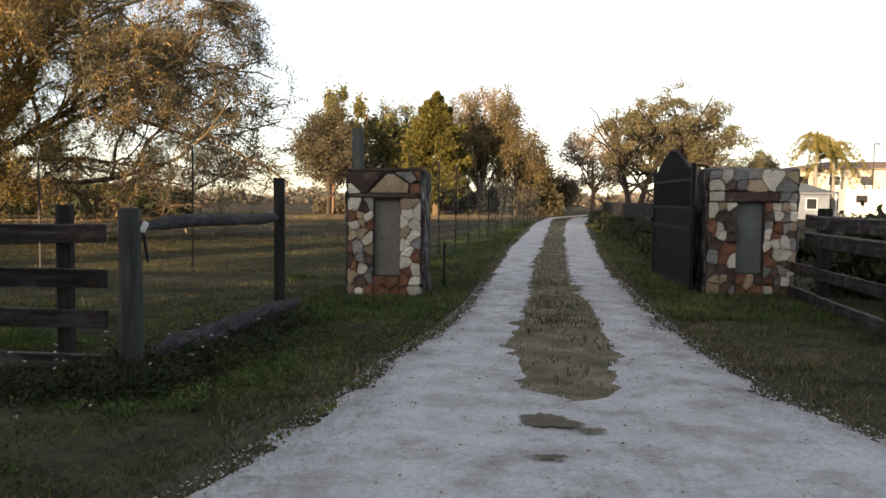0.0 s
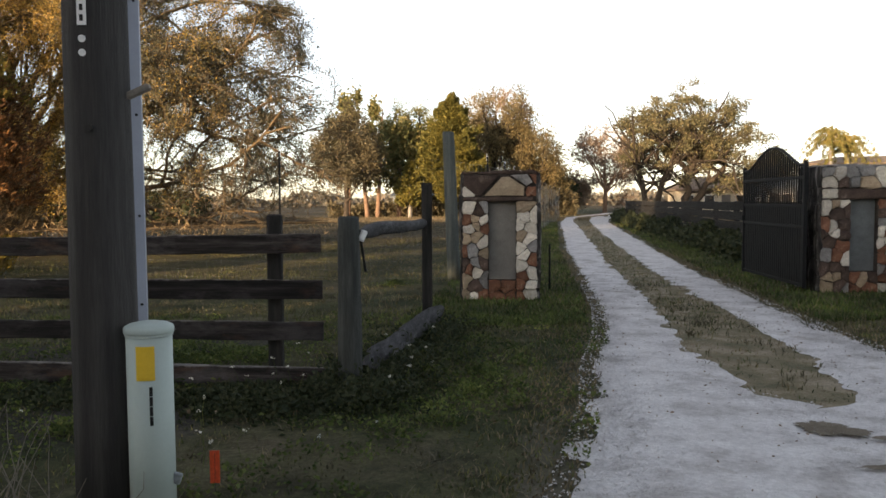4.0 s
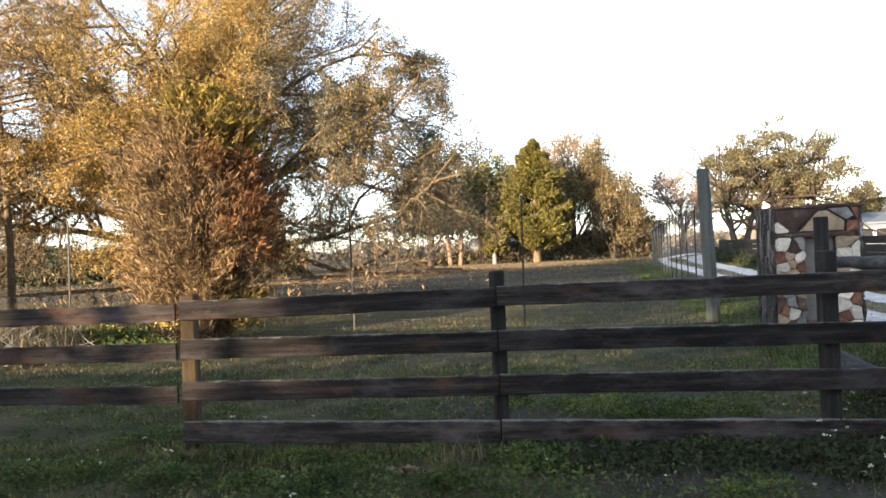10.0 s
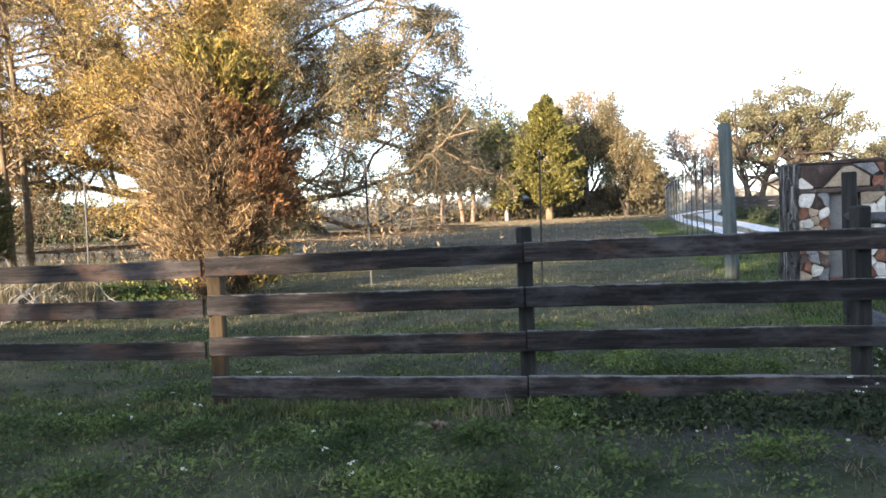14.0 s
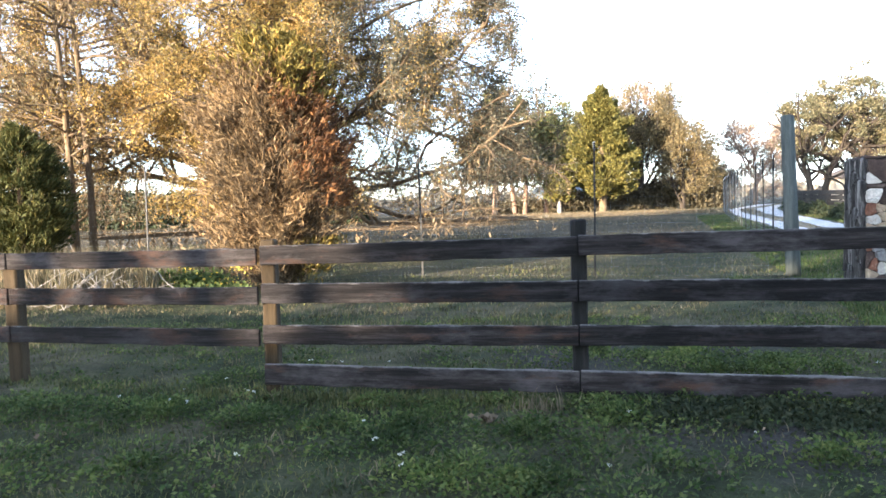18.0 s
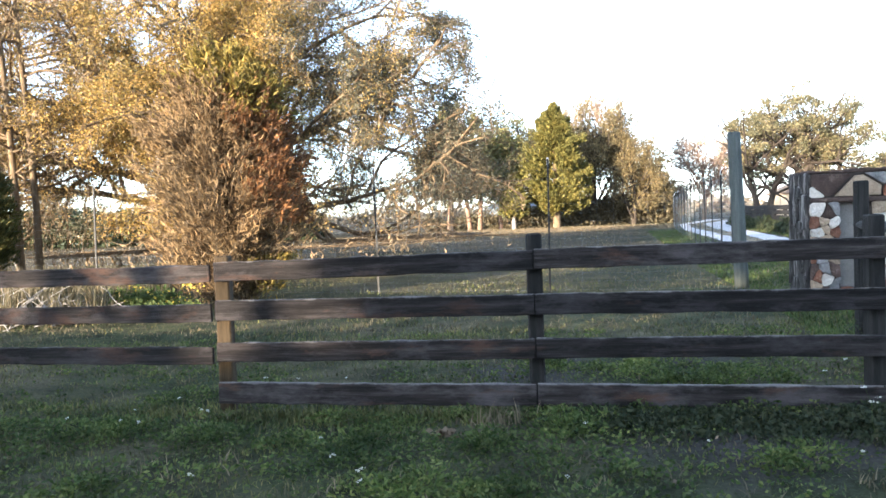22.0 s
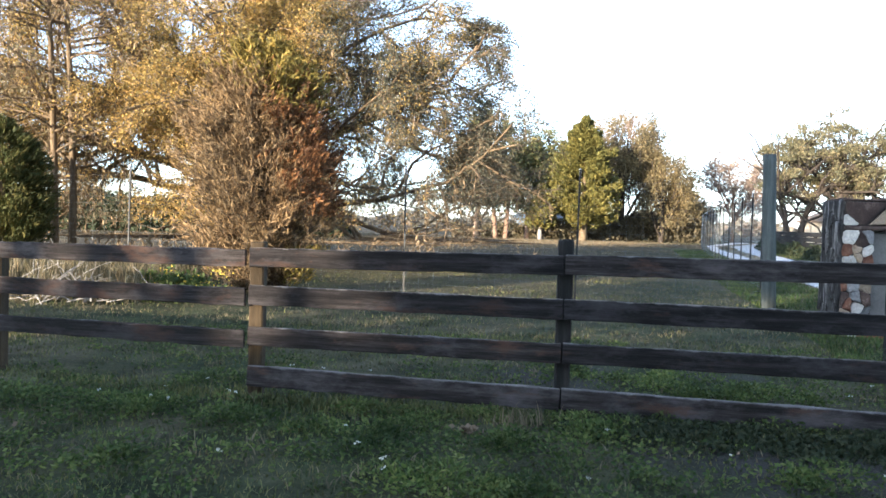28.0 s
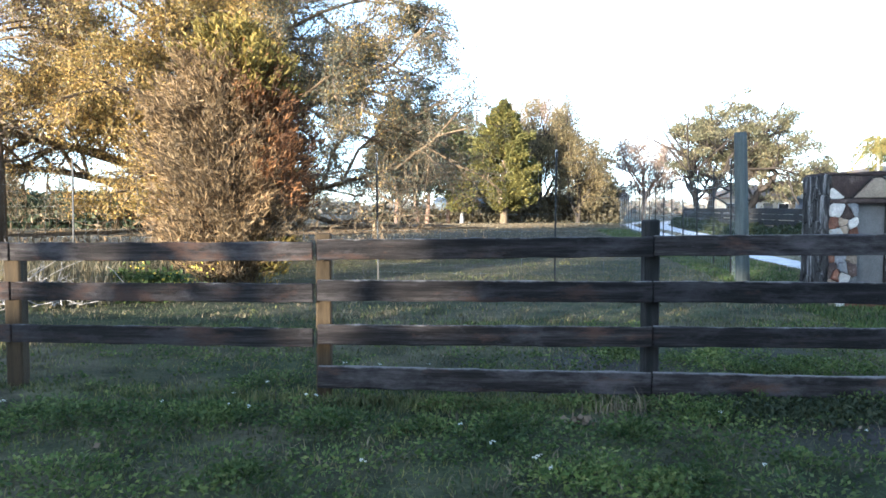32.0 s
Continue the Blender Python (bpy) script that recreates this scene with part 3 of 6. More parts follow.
def build_ground():
    rng = np.random.default_rng(3)
    axis = np.concatenate([[-3000, -1200, -500, -200, -90], np.arange(-45, 0, 3.0), np.arange(0, 24, 0.6), np.arange(24, 90, 3.0), [100, 130, 180, 300, 600, 1500, 4000]])
    xs = np.concatenate([[-3000, -1200, -500, -200, -100], np.arange(-60, -12, 3.0), np.arange(-12, 16, 0.6), np.arange(16, 62, 3.0), [80, 120, 220, 500, 1200, 3000]])
    gx, gy = np.meshgrid(xs, axis)
    z = np.zeros_like(gx)
    flat = gx.ravel()
    for k, (x, y) in enumerate(zip(flat, gy.ravel())):
        on = edge_at(DRIVE_L, y) - 0.7 < x < edge_at(DRIVE_R, y) + 0.7
        h = noise.noise(Vector((x * 0.35, y * 0.35, 0))) * 0.035 + noise.noise(Vector((x * 1.3, y * 1.3, 4))) * 0.015
        z.ravel()[k] = -0.012 if on else h
    nx, ny = len(xs), len(axis)
    v = np.stack([gx, gy, z], -1).reshape(-1, 3)
    i = (np.arange(ny - 1)[:, None] * nx + np.arange(nx - 1)[None]).ravel()
    f = np.stack([i, i + 1, i + nx + 1, i + nx], -1)
    me = mesh_from("ground", v, f, 4, GROUND)
    me.polygons.foreach_set("use_smooth", [True] * len(me.polygons))
    tagged(new("ground", me), "rough green verge and dry winter pasture grass", "grass", kind="structure")

    ys = np.concatenate([np.arange(-6, 30, 0.07), np.arange(30, 95, 0.3)])
    rag = lambda amp: amp * (0.6 * np.repeat(rng.normal(size=len(ys) // 5 + 1), 5)[: len(ys)] + 0.4 * np.repeat(rng.normal(size=len(ys) // 2 + 1), 2)[: len(ys)])
    L, R = edge_at(DRIVE_L, ys) + rag(0.07), edge_at(DRIVE_R, ys) + rag(0.07)
    a, b = edge_at(MED_L, ys) + rag(0.07), edge_at(MED_R, ys) + rag(0.07)
    middle = (L + R) / 2
    open_ = ys > 7.6
    a, b = np.where(open_, a, middle), np.where(open_, b, middle)
    verts, faces = [], []
    for lo, hi in ((L, a), (b, R)):
        base = len(verts)
        for k, y in enumerate(ys):
            for s in np.linspace(0, 1, 6):
                x = lo[k] + (hi[k] - lo[k]) * s
                verts.append((x, y, 0.004 + 0.012 * math.sin(math.pi * s) + 0.006 * noise.noise(Vector((x * 3, y * 3, 0)))))
        for k in range(len(ys) - 1):
            for s in range(5):
                i = base + k * 6 + s
                faces.append((i, i + 1, i + 7, i + 6))
    me = mesh_from("road", verts, faces, 4, GRAVEL)
    tagged(new("road", me), "pale crushed-shell driveway with two worn wheel tracks", "driveway", kind="structure")
    keep = ys > 7.4
    rows = ys[keep]
    lo, hi = edge_at(MED_L, rows) - 0.22, edge_at(MED_R, rows) + 0.22
    v = np.stack([np.stack([lo + (hi - lo) * s, rows, np.full(len(rows), -0.002)], -1) for s in (0, 0.33, 0.67, 1)], 1).reshape(-1, 3)
    i = (np.arange(len(rows) - 1)[:, None] * 4 + np.arange(3)[None]).ravel()
    me = mesh_from("road_median", v, np.stack([i, i + 1, i + 5, i + 4], -1), 4, MEDIAN)
    tagged(new("road_median", me), "worn brown grass strip between the wheel tracks", "grass strip", kind="structure")
    for edge, far in ((DRIVE_L, -1), (DRIVE_R, 1)):
        wob = np.convolve(rng.normal(0, 1, len(ys) + 8), np.ones(9) / 9, "valid") + rng.normal(0, 0.12, len(ys))
        out = edge_at(edge, ys) + far * (0.28 + 0.3 * np.clip(wob, -0.6, 0.7))
        inn = edge_at(edge, ys) - far * 0.25
        v = np.stack([np.stack([inn + (out - inn) * s, ys, np.full(len(ys), -0.003)], -1) for s in (0, 0.5, 1)], 1).reshape(-1, 3)
        i = (np.arange(len(ys) - 1)[:, None] * 3 + np.arange(2)[None]).ravel()
        f = np.stack([i, i + 1, i + 4, i + 3], -1)
        me = mesh_from("road_shoulder", v, f, 4, SHOULDER)
        tagged(new("road_shoulder", me), "worn brown grass shoulder along the drive", "road shoulder", kind="structure")
    # bare patches in the drive
    lift = 0.022
    for cx, cy, rx, ry, mat in ((7.2, 7.06, 0.17, 0.17, DIRT), (7.33, 6.95, 0.12, 0.09, DIRT), (7.46, 6.80, 0.10, 0.05, DIRT), (7.1, 6.28, 0.12, 0.04, DIRT)):
        bm = bmesh.new()
        ring = []
        for t in np.linspace(0, 2 * math.pi, 121)[:-1]:
            f = 0.95 + 0.28 * noise.noise(Vector((math.cos(t) * 2.5 + cx * 9, math.sin(t) * 2.5, 3))) + rng.uniform(-0.14, 0.14)
            ring.append(bm.verts.new((cx + rx * math.cos(t) * f, cy + ry * math.sin(t) * f, lift)))
        lift += 0.003
        bm.faces.new(ring)
        ob = part("road_patch", bm, mat, None)
        tagged(ob, "bare damp dirt patch on the pale driveway", "dirt patch", kind="structure")
    # loose shell and stone bits
    n = 16000
    y = rng.uniform(2.5, 16, n)
    x = edge_at(DRIVE_L, y) - 0.15 + rng.uniform(0, 1, n) ** rng.choice([0.5, 1, 2], n) * (edge_at(DRIVE_R, y) - edge_at(DRIVE_L, y) + 0.3)
    med = (y > 7.6) & (x > edge_at(MED_L, y)) & (x < edge_at(MED_R, y))
    x, y = x[~med], y[~med]
    c = np.stack([x, y, np.full(len(x), 0.018)], -1)
    s = rng.uniform(0.003, 0.013, (len(c), 1))
    tet = np.array([(-1, -0.6, -0.5), (1, -0.7, -0.5), (0, 1, -0.5), (0.1, 0.0, 0.25)])
    v = (c[:, None] + s[:, None] * (tet[None] + rng.normal(0, 0.25, (len(c), 4, 3)))).reshape(-1, 3)
    i = np.arange(len(c))[:, None, None] * 4
    f = (i + np.array([(0, 1, 3), (1, 2, 3), (2, 0, 3)])[None]).reshape(-1, 3)
    tagged(new("gravel", mesh_from("gravel", v, f, 3, GRAVEL)), "loose pale shell and stone bits on the drive", "gravel", kind="stuff")


def build_drive_litter():
    """Small dark twigs, leaf bits and stones pressed into the drive."""
    rng = np.random.default_rng(8)
    y = rng.uniform(3.0, 20, 1300)
    x = edge_at(DRIVE_L, y) + rng.uniform(0, 1, len(y)) ** rng.choice([0.6, 1.0, 1.7], len(y)) * (edge_at(DRIVE_R, y) - edge_at(DRIVE_L, y))
    c = np.stack([x, y, np.full(len(y), 0.024)], -1)
    flat = rng.normal(size=(len(y), 3)) * (1, 1, 0.06)
    ey = rng.uniform(3.0, 15, 5000)
    left = rng.uniform(0, 1, len(ey)) < 0.5
    drift = np.abs(rng.normal(0.02, 0.2, len(ey)))
    ex = np.where(left, edge_at(DRIVE_L, ey) + drift, edge_at(DRIVE_R, ey) - drift)
    size = rng.uniform(0.004, 0.013, (len(ey), 1, 1))
    shape = np.array([(-1, -0.7, -0.4), (1, -0.6, -0.4), (0.8, 0.8, -0.4), (-0.8, 0.7, -0.4), (0.1, 0.0, 0.55)])
    v = (np.stack([ex, ey, np.full(len(ey), 0.016)], -1)[:, None] + size * (shape[None] + rng.normal(0, 0.25, (len(ey), 5, 3)))).reshape(-1, 3)
    f = (np.arange(len(ey))[:, None, None] * 5 + np.array([(0, 1, 4), (1, 2, 4), (2, 3, 4), (3, 0, 4)])[None]).reshape(-1, 3)
    tagged(new("edge_pebbles", mesh_from("edge_pebbles", v, f, 3, GRAVEL)), "coarse pale shell pebbles along the drive edges", "gravel", kind="stuff")
    tagged(new("drive_litter", leaves("drive_litter", c, 0.012, DEADLEAF, rng, 2.2, 0.0, flat * 3)), "small brown leaf bits and twigs on the drive", "litter", kind="stuff")


def off_drive(x, y):
    med = (y > 7.7) & (x > edge_at(MED_L, y)) & (x < edge_at(MED_R, y))
    return (x < edge_at(DRIVE_L, y) + 0.05) | (x > edge_at(DRIVE_R, y) - 0.05) | med


def blades(name, x, y, height, material, rng, width=0.006, lean=0.5, label="", category="grass", far=False):
    """Single bent grass blades, two faces each."""
    n = len(x)
    a = rng.uniform(0, 2 * np.pi, n)
    h = height * rng.uniform(0.5, 1.4, n)
    d = np.stack([np.cos(a), np.sin(a), np.zeros(n)], -1)
    w = np.stack([-np.sin(a), np.cos(a), np.zeros(n)], -1) * (width * rng.uniform(0.7, 1.4, n))[:, None]
    p = np.stack([x, y, np.zeros(n) - 0.01], -1)
    ln = (lean * rng.uniform(0.2, 1.3, n) * h)[:, None]
    up = np.stack([np.zeros(n), np.zeros(n), h], -1)
    m = p + d * ln * 0.3 + up * 0.6
    t = p + d * ln + up
    if far:
        v = np.stack([p - w, p + w, t], 1).reshape(-1, 3)
        return tagged(new(name, mesh_from(name, v, np.arange(3 * n), 3, material)), label, category, kind="stuff")
    v = np.stack([p - w, p + w, m + w * 0.8, m - w * 0.8, t, t], 1)[:, :5]
    v = v.reshape(-1, 3)
    i = np.arange(n)[:, None] * 5
    f = np.concatenate([i + np.array([[0, 1, 2]]), i + np.array([[0, 2, 3]]), i + np.array([[3, 2, 4]])], 1).reshape(-1, 3)
    return tagged(new(name, mesh_from(name, v, f, 3, material)), label, category, kind="stuff")


def clumped(rng, n, x0, x1, y0, y1, near=1.0, spread=0.07):
    """Uneven scatter: clump centres with a spread round each."""
    k = max(8, n // 14)
    y = y0 + (y1 - y0) * rng.uniform(0, 1, k) ** near
    c = np.stack([rng.uniform(x0, x1, k), y], -1)
    p = c[rng.integers(0, k, n)] + rng.normal(0, spread, (n, 2))
    return p[:, 0], p[:, 1]


def build_grass():
    rng = np.random.default_rng(7)
    x, y = clumped(rng, 165000, -9, 12.5, 3.3, 13, 1.3, 0.11)
    med = (y > 7.6) & (x > edge_at(MED_L, y)) & (x < edge_at(MED_R, y))
    near = np.minimum(np.abs(x - edge_at(DRIVE_L, y)), np.abs(x - edge_at(DRIVE_R, y)))
    k = off_drive(x, y) & (~med | (rng.uniform(0, 1, len(x)) < 0.08)) & (rng.uniform(0, 1, len(x)) < 0.25 + near)
    k &= (x < 1.2) | (x > 4.2) | (rng.uniform(0, 1, len(x)) < 0.62)
    for cx, cy, r in ((2.3, 7.92, 0.85), (1.0, 10.2, 0.6), (2.6, 10.25, 0.5)):
        k &= np.hypot(x - cx, y - cy) > r * rng.uniform(0.3, 1.1, len(x))
    blades("verge_grass", x[k], y[k], 0.040, GRASS, rng, 0.0038, 1.1, "short green winter grass of the roadside verge")
    x, y = clumped(rng, 80000, -16, 14, 11, 34, 1.2, 0.3)
    k = off_drive(x, y)
    half = rng.uniform(0, 1, len(x)) < 0.5
    blades("pasture_grass", x[k & half], y[k & half], 0.058, GRASS, rng, 0.008, 1.1, "thin green grass of the pasture", far=True)
    blades("pasture_straw", x[k & ~half], y[k & ~half], 0.058, DRYGRASS, rng, 0.007, 1.2, "thin brown winter grass of the pasture", far=True)
    x, y = clumped(rng, 30000, -14, 14, 3.4, 16, 1.0)
    k = off_drive(x, y)
    blades("straw_grass", x[k], y[k], 0.06, DRYGRASS, rng, 0.005, 1.3, "flattened straw-coloured grass between the green")
    y = rng.uniform(7.7, 30, 3000)
    x = edge_at(MED_L, y) + rng.uniform(-0.05, 1.05, 3000) * (edge_at(MED_R, y) - edge_at(MED_L, y))
    blades("median_grass", x, y, 0.016, STRAW, rng, 0.005, 2.2, "worn straw-coloured grass strip between the wheel tracks")
    y = rng.uniform(4.5, 26, 16000)
    side = rng.choice([-1, 1], 16000)
    x = np.where(side < 0, edge_at(DRIVE_L, y) - rng.exponential(0.45, 16000), edge_at(DRIVE_R, y) + rng.exponential(0.45, 16000))
    blades("drive_edge_grass", x, y, 0.035, STRAW, rng, 0.006, 1.6, "worn straw-coloured grass along the drive edges")
    y = 11.5 + 44 * rng.uniform(0, 1, 52000) ** 1.5
    side = rng.choice([-1, 1], len(y))
    reach = rng.uniform(0.25, 3.0, len(y))
    x = np.where(side < 0, edge_at(DRIVE_L, y) - reach * 0.85, edge_at(DRIVE_R, y) + reach)
    blades("drive_side_grass", x, y, 0.075, VERGEGREEN, rng, 0.011, 0.9, "lush green grass on both sides of the drive", far=True)
    x, y = clumped(rng, 40000, -32, 26, 28, 84, 1.0, 0.9)
    k = off_drive(x, y)
    # paler blades paint the band of low sun on the ground here
    fx, fy = clumped(rng, 45000, -26, 18, 61, 75, 1.0, 0.9)
    fk = off_drive(fx, fy)
    blades("straw_strip", fx[fk], fy[fk], 0.13, STRAW, rng, 0.03, 1.1, "straw grass strip before the far trees, sunlight put into its pale colour", far=True)
    blades("field_grass", x[k], y[k], 0.085, DRYGRASS, rng, 0.02, 1.3, "dry tan grass of the far pasture", far=True)
    # taller grass at the foot of the boards and posts
    x = np.concatenate([rng.uniform(-1.5, 3.8, 5200), rng.uniform(-8, -1.5, 3200)])
    y = np.where(x > -1.5, 8.72 - (x + 1.44) * 0.08, 8.83 - (x + 1.44) * 0.2) + rng.normal(0, 0.12, len(x))
    blades("fence_foot_grass", x, y, 0.06, GRASS, rng, 0.006, 0.7, "taller grass left standing along the fence foot")
    x, y = clumped(rng, 2600, -10.5, -5.2, 14.5, 19.5)
    blades("tall_dry_weeds", x, y, 0.62, DRYGRASS, rng, 0.009, 0.45, "tall dead straw-coloured weeds beyond the fence", "weeds")
    x, y = 0.66 + rng.normal(0, 0.1, 60), 8.33 + rng.normal(0, 0.05, 60)
    blades("dry_tuft", x, y, 0.13, STRAW, rng, 0.004, 0.6, "pale dead grass tuft before the boards")
    # low broad-leaved weeds with white flowers
    lush = [(-1.81, 7.19), (-2.06, 8.35), (-1.35, 8.23), (-0.24, 7.62), (-0.06, 7.86), (0.17, 6.99), (-1.98, 9.21), (1.2, 8.16), (0.45, 6.91), (2.05, 9.84), (2.72, 9.72), (2.36, 7.41), (0.6, 7.79), (4.66, 8.66), (4.6, 8.85), (4.2, 9.8), (4.3, 16.2)]
    spots = [(sx + rng.normal(0, 0.1), sy + rng.normal(0, 0.08)) for sx, sy in lush for _ in range(3)]
    spots += [(rng.uniform(-5, 1.6), rng.uniform(4.8, 8.6)) for _ in range(70)] + [(rng.uniform(-3.5, 3.0), 8.55 + rng.normal(0, 0.12)) for _ in range(16)] + [(rng.uniform(4.2, 5.3), rng.uniform(7.2, 10.4)) for _ in range(20)] + [(rng.uniform(1.2, 3.6), rng.uniform(9.4, 10.4)) for _ in range(18)]
    cs, ax = [], []
    for sx, sy in spots:
        n = rng.integers(120, 380)
        r = rng.uniform(0.10, 0.4)
        q = rng.normal(0, r * 0.6, (n, 2))
        cs.append(np.stack([sx + q[:, 0], sy + q[:, 1], 0.02 + rng.uniform(0, 0.10, n) * np.exp(-(q ** 2).sum(1) / r ** 2)], -1))
        ax.append(np.stack([q[:, 0] * 4, q[:, 1] * 4, np.full(n, 0.3)], -1))
    tagged(new("broadleaf_weeds", leaves("broadleaf_weeds", np.concatenate(cs), 0.019, WEED, rng, 1.9, 0.0, np.concatenate(ax))), "low bright green broad-leaved weeds in the verge", "weeds", kind="stuff")
    # dark tall weeds round the corner post and under the low rail
    cs = []
    for _ in range(270):
        pick = rng.uniform()
        if pick < 0.35:
            sx = rng.uniform(1.2, 4.0)
            sy = 8.32 - (sx - 1.0) * 0.09 + rng.normal(0, 0.14)
        elif pick < 0.75:
            sx, sy = rng.uniform(3.0, 4.5), rng.uniform(7.6, 8.8)
        else:
            sy = rng.uniform(8.3, 11.2)
            sx = 4.2 + (sy - 8.4) * 0.2 + rng.normal(0.1, 0.22)
        n, tall, r = rng.integers(90, 240), rng.uniform(0.03, 0.08) if sx < 3.0 else rng.uniform(0.05, 0.12) if sx < 3.8 else rng.uniform(0.10, 0.30), rng.uniform(0.07, 0.2)
        q = rng.normal(0, r, (n, 2))
        cs.append(np.stack([sx + q[:, 0], sy + q[:, 1], 0.02 + rng.uniform(0, 1, n) * tall * np.exp(-(q ** 2).sum(1) / (3 * r * r))], -1))
    tagged(new("corner_weeds", leaves("corner_weeds", np.concatenate(cs), 0.022, HEDGE, rng, 2.2)), "dark green leafy weeds crowding the fence corner", "weeds", kind="stuff")
    n = 70000
    qx, qy = clumped(rng, n, -8, 7, 3.4, 12.5, 1.25)
    patchy = np.array([noise.noise(Vector((px * 0.9, py * 0.9, 7))) + 0.5 * noise.noise(Vector((px * 2.6, py * 2.6, 2))) for px, py in zip(qx, qy)])
    k = off_drive(qx, qy) & (patchy > 0.02)
    cl = np.stack([qx[k], qy[k], 0.015 + rng.uniform(0, 0.05, k.sum())], -1)
    up = np.tile((0.6, 0.0, 0.15), (len(cl), 1)) * rng.choice([-1, 1], (len(cl), 1))
    tagged(new("clover", leaves("clover", cl, 0.024, WEED, rng, 1.25, 0.0, up)), "small-leaved clover patches in the verge", "clover", kind="stuff")
    fl = [(-2.07, 8.63), (-2.03, 8.27), (-1.89, 8.27), (-1.54, 8.6), (-1.46, 8.5), (-2.54, 8.51), (-1.94, 9.13), (-0.49, 7.83), (-0.18, 7.11), (-0.13, 7.12), (-0.1, 6.88), (-1.36, 9.72), (-1.05, 9.67),
          (-0.67, 9.7), (-0.34, 7.4), (-1.07, 7.03), (1.27, 8.04), (0.97, 6.84), (1.88, 7.46), (3.33, 9.15), (3.53, 9.18), (2.69, 7.19), (3.4, 8.35)]
    fl += [(4.01, 9.41), (4.23, 9.36), (4.5, 9.02), (4.59, 8.94), (4.49, 8.42), (4.47, 8.29), (4.53, 8.64), (4.72, 8.43), (4.64, 9.95), (3.43, 8.34), (3.52, 8.08), (3.62, 8.77)]
    fl += [(rng.uniform(2.8, 4.6), rng.uniform(6.4, 8.2)) for _ in range(14)] + [(rng.uniform(-6, -2.5), rng.uniform(6.5, 8.6)) for _ in range(5)]
    cs, stems = [], []
    for sx, sy in fl:
        h = rng.uniform(0.12, 0.30) if sx > 2.8 else rng.uniform(0.08, 0.13)
        stems.append((np.array([(sx, sy, 0), (sx + rng.normal(0, 0.015), sy, h * 0.6), (sx + rng.normal(0, 0.03), sy, h)]), np.array([0.002, 0.0017, 0.0015])))
        cs.append(stems[-1][0][2] + rng.normal(0, 0.008, (7, 3)) * (1, 1, 0.5))
    tagged(new("white_wildflowers", leaves("white_wildflowers", np.concatenate(cs), 0.014, PETAL, rng, 1.1)), "small white daisy-like wildflowers among the weeds", "flowers", kind="stuff")
    tagged(new("wildflower_stems", tubes("wildflower_stems", stems, 3, WEED)), "thin green stems of the white wildflowers", "flowers", kind="stuff")
    # fallen leaves
    n = 90
    c = np.stack([rng.uniform(-5, 4, n), rng.uniform(4.2, 8.6, n), np.full(n, 0.045)], -1)
    tagged(new("fallen_leaves", leaves("fallen_leaves", c, 0.032, DEADLEAF, rng, 1.3)), "curled brown fallen leaves on the grass", "leaves", kind="stuff")
    c = rng.normal(0, 1, (26, 3)) * (0.05, 0.03, 0.012) + (0.3, 8.03, 0.05)
    tagged(new("leaf_litter", leaves("leaf_litter", c, 0.05, DEADLEAF, rng, 1.3)), "pale heap of dead leaves before the fence", "leaves", kind="stuff")


# ---- fences ----
def board(parent, p, q, height, thick, rng, name="rail", mat=None, label=""):
    """A weathered board from p to q, long side along its own x."""
    p, q = Vector(p), Vector(q)
    d = q - p
    bm = box_bm(d.length, thick, height, 0.005, (0, 0, 0), 0.0032, rng, 16)
    m = Matrix.Translation((p + q) / 2) @ d.to_track_quat("X", "Z").to_matrix().to_4x4()
    return part(name, bm, mat or BOARD, parent, label, parent.matrix_basis.inverted() @ m)


def square_post(parent, x, y, h, w, rng, mat=None, label="", lean=(0, 0)):
    bm = box_bm(w, w, h + 0.3, 0.012, (0, 0, (h - 0.3) / 2), 0.004, rng)
    for v in bm.verts:
        v.co.x += lean[0] * v.co.z
        v.co.y += lean[1] * v.co.z
    return part("post", bm, mat or POSTWOOD, parent, label, parent.matrix_basis.inverted() @ pose(x, y, 0))


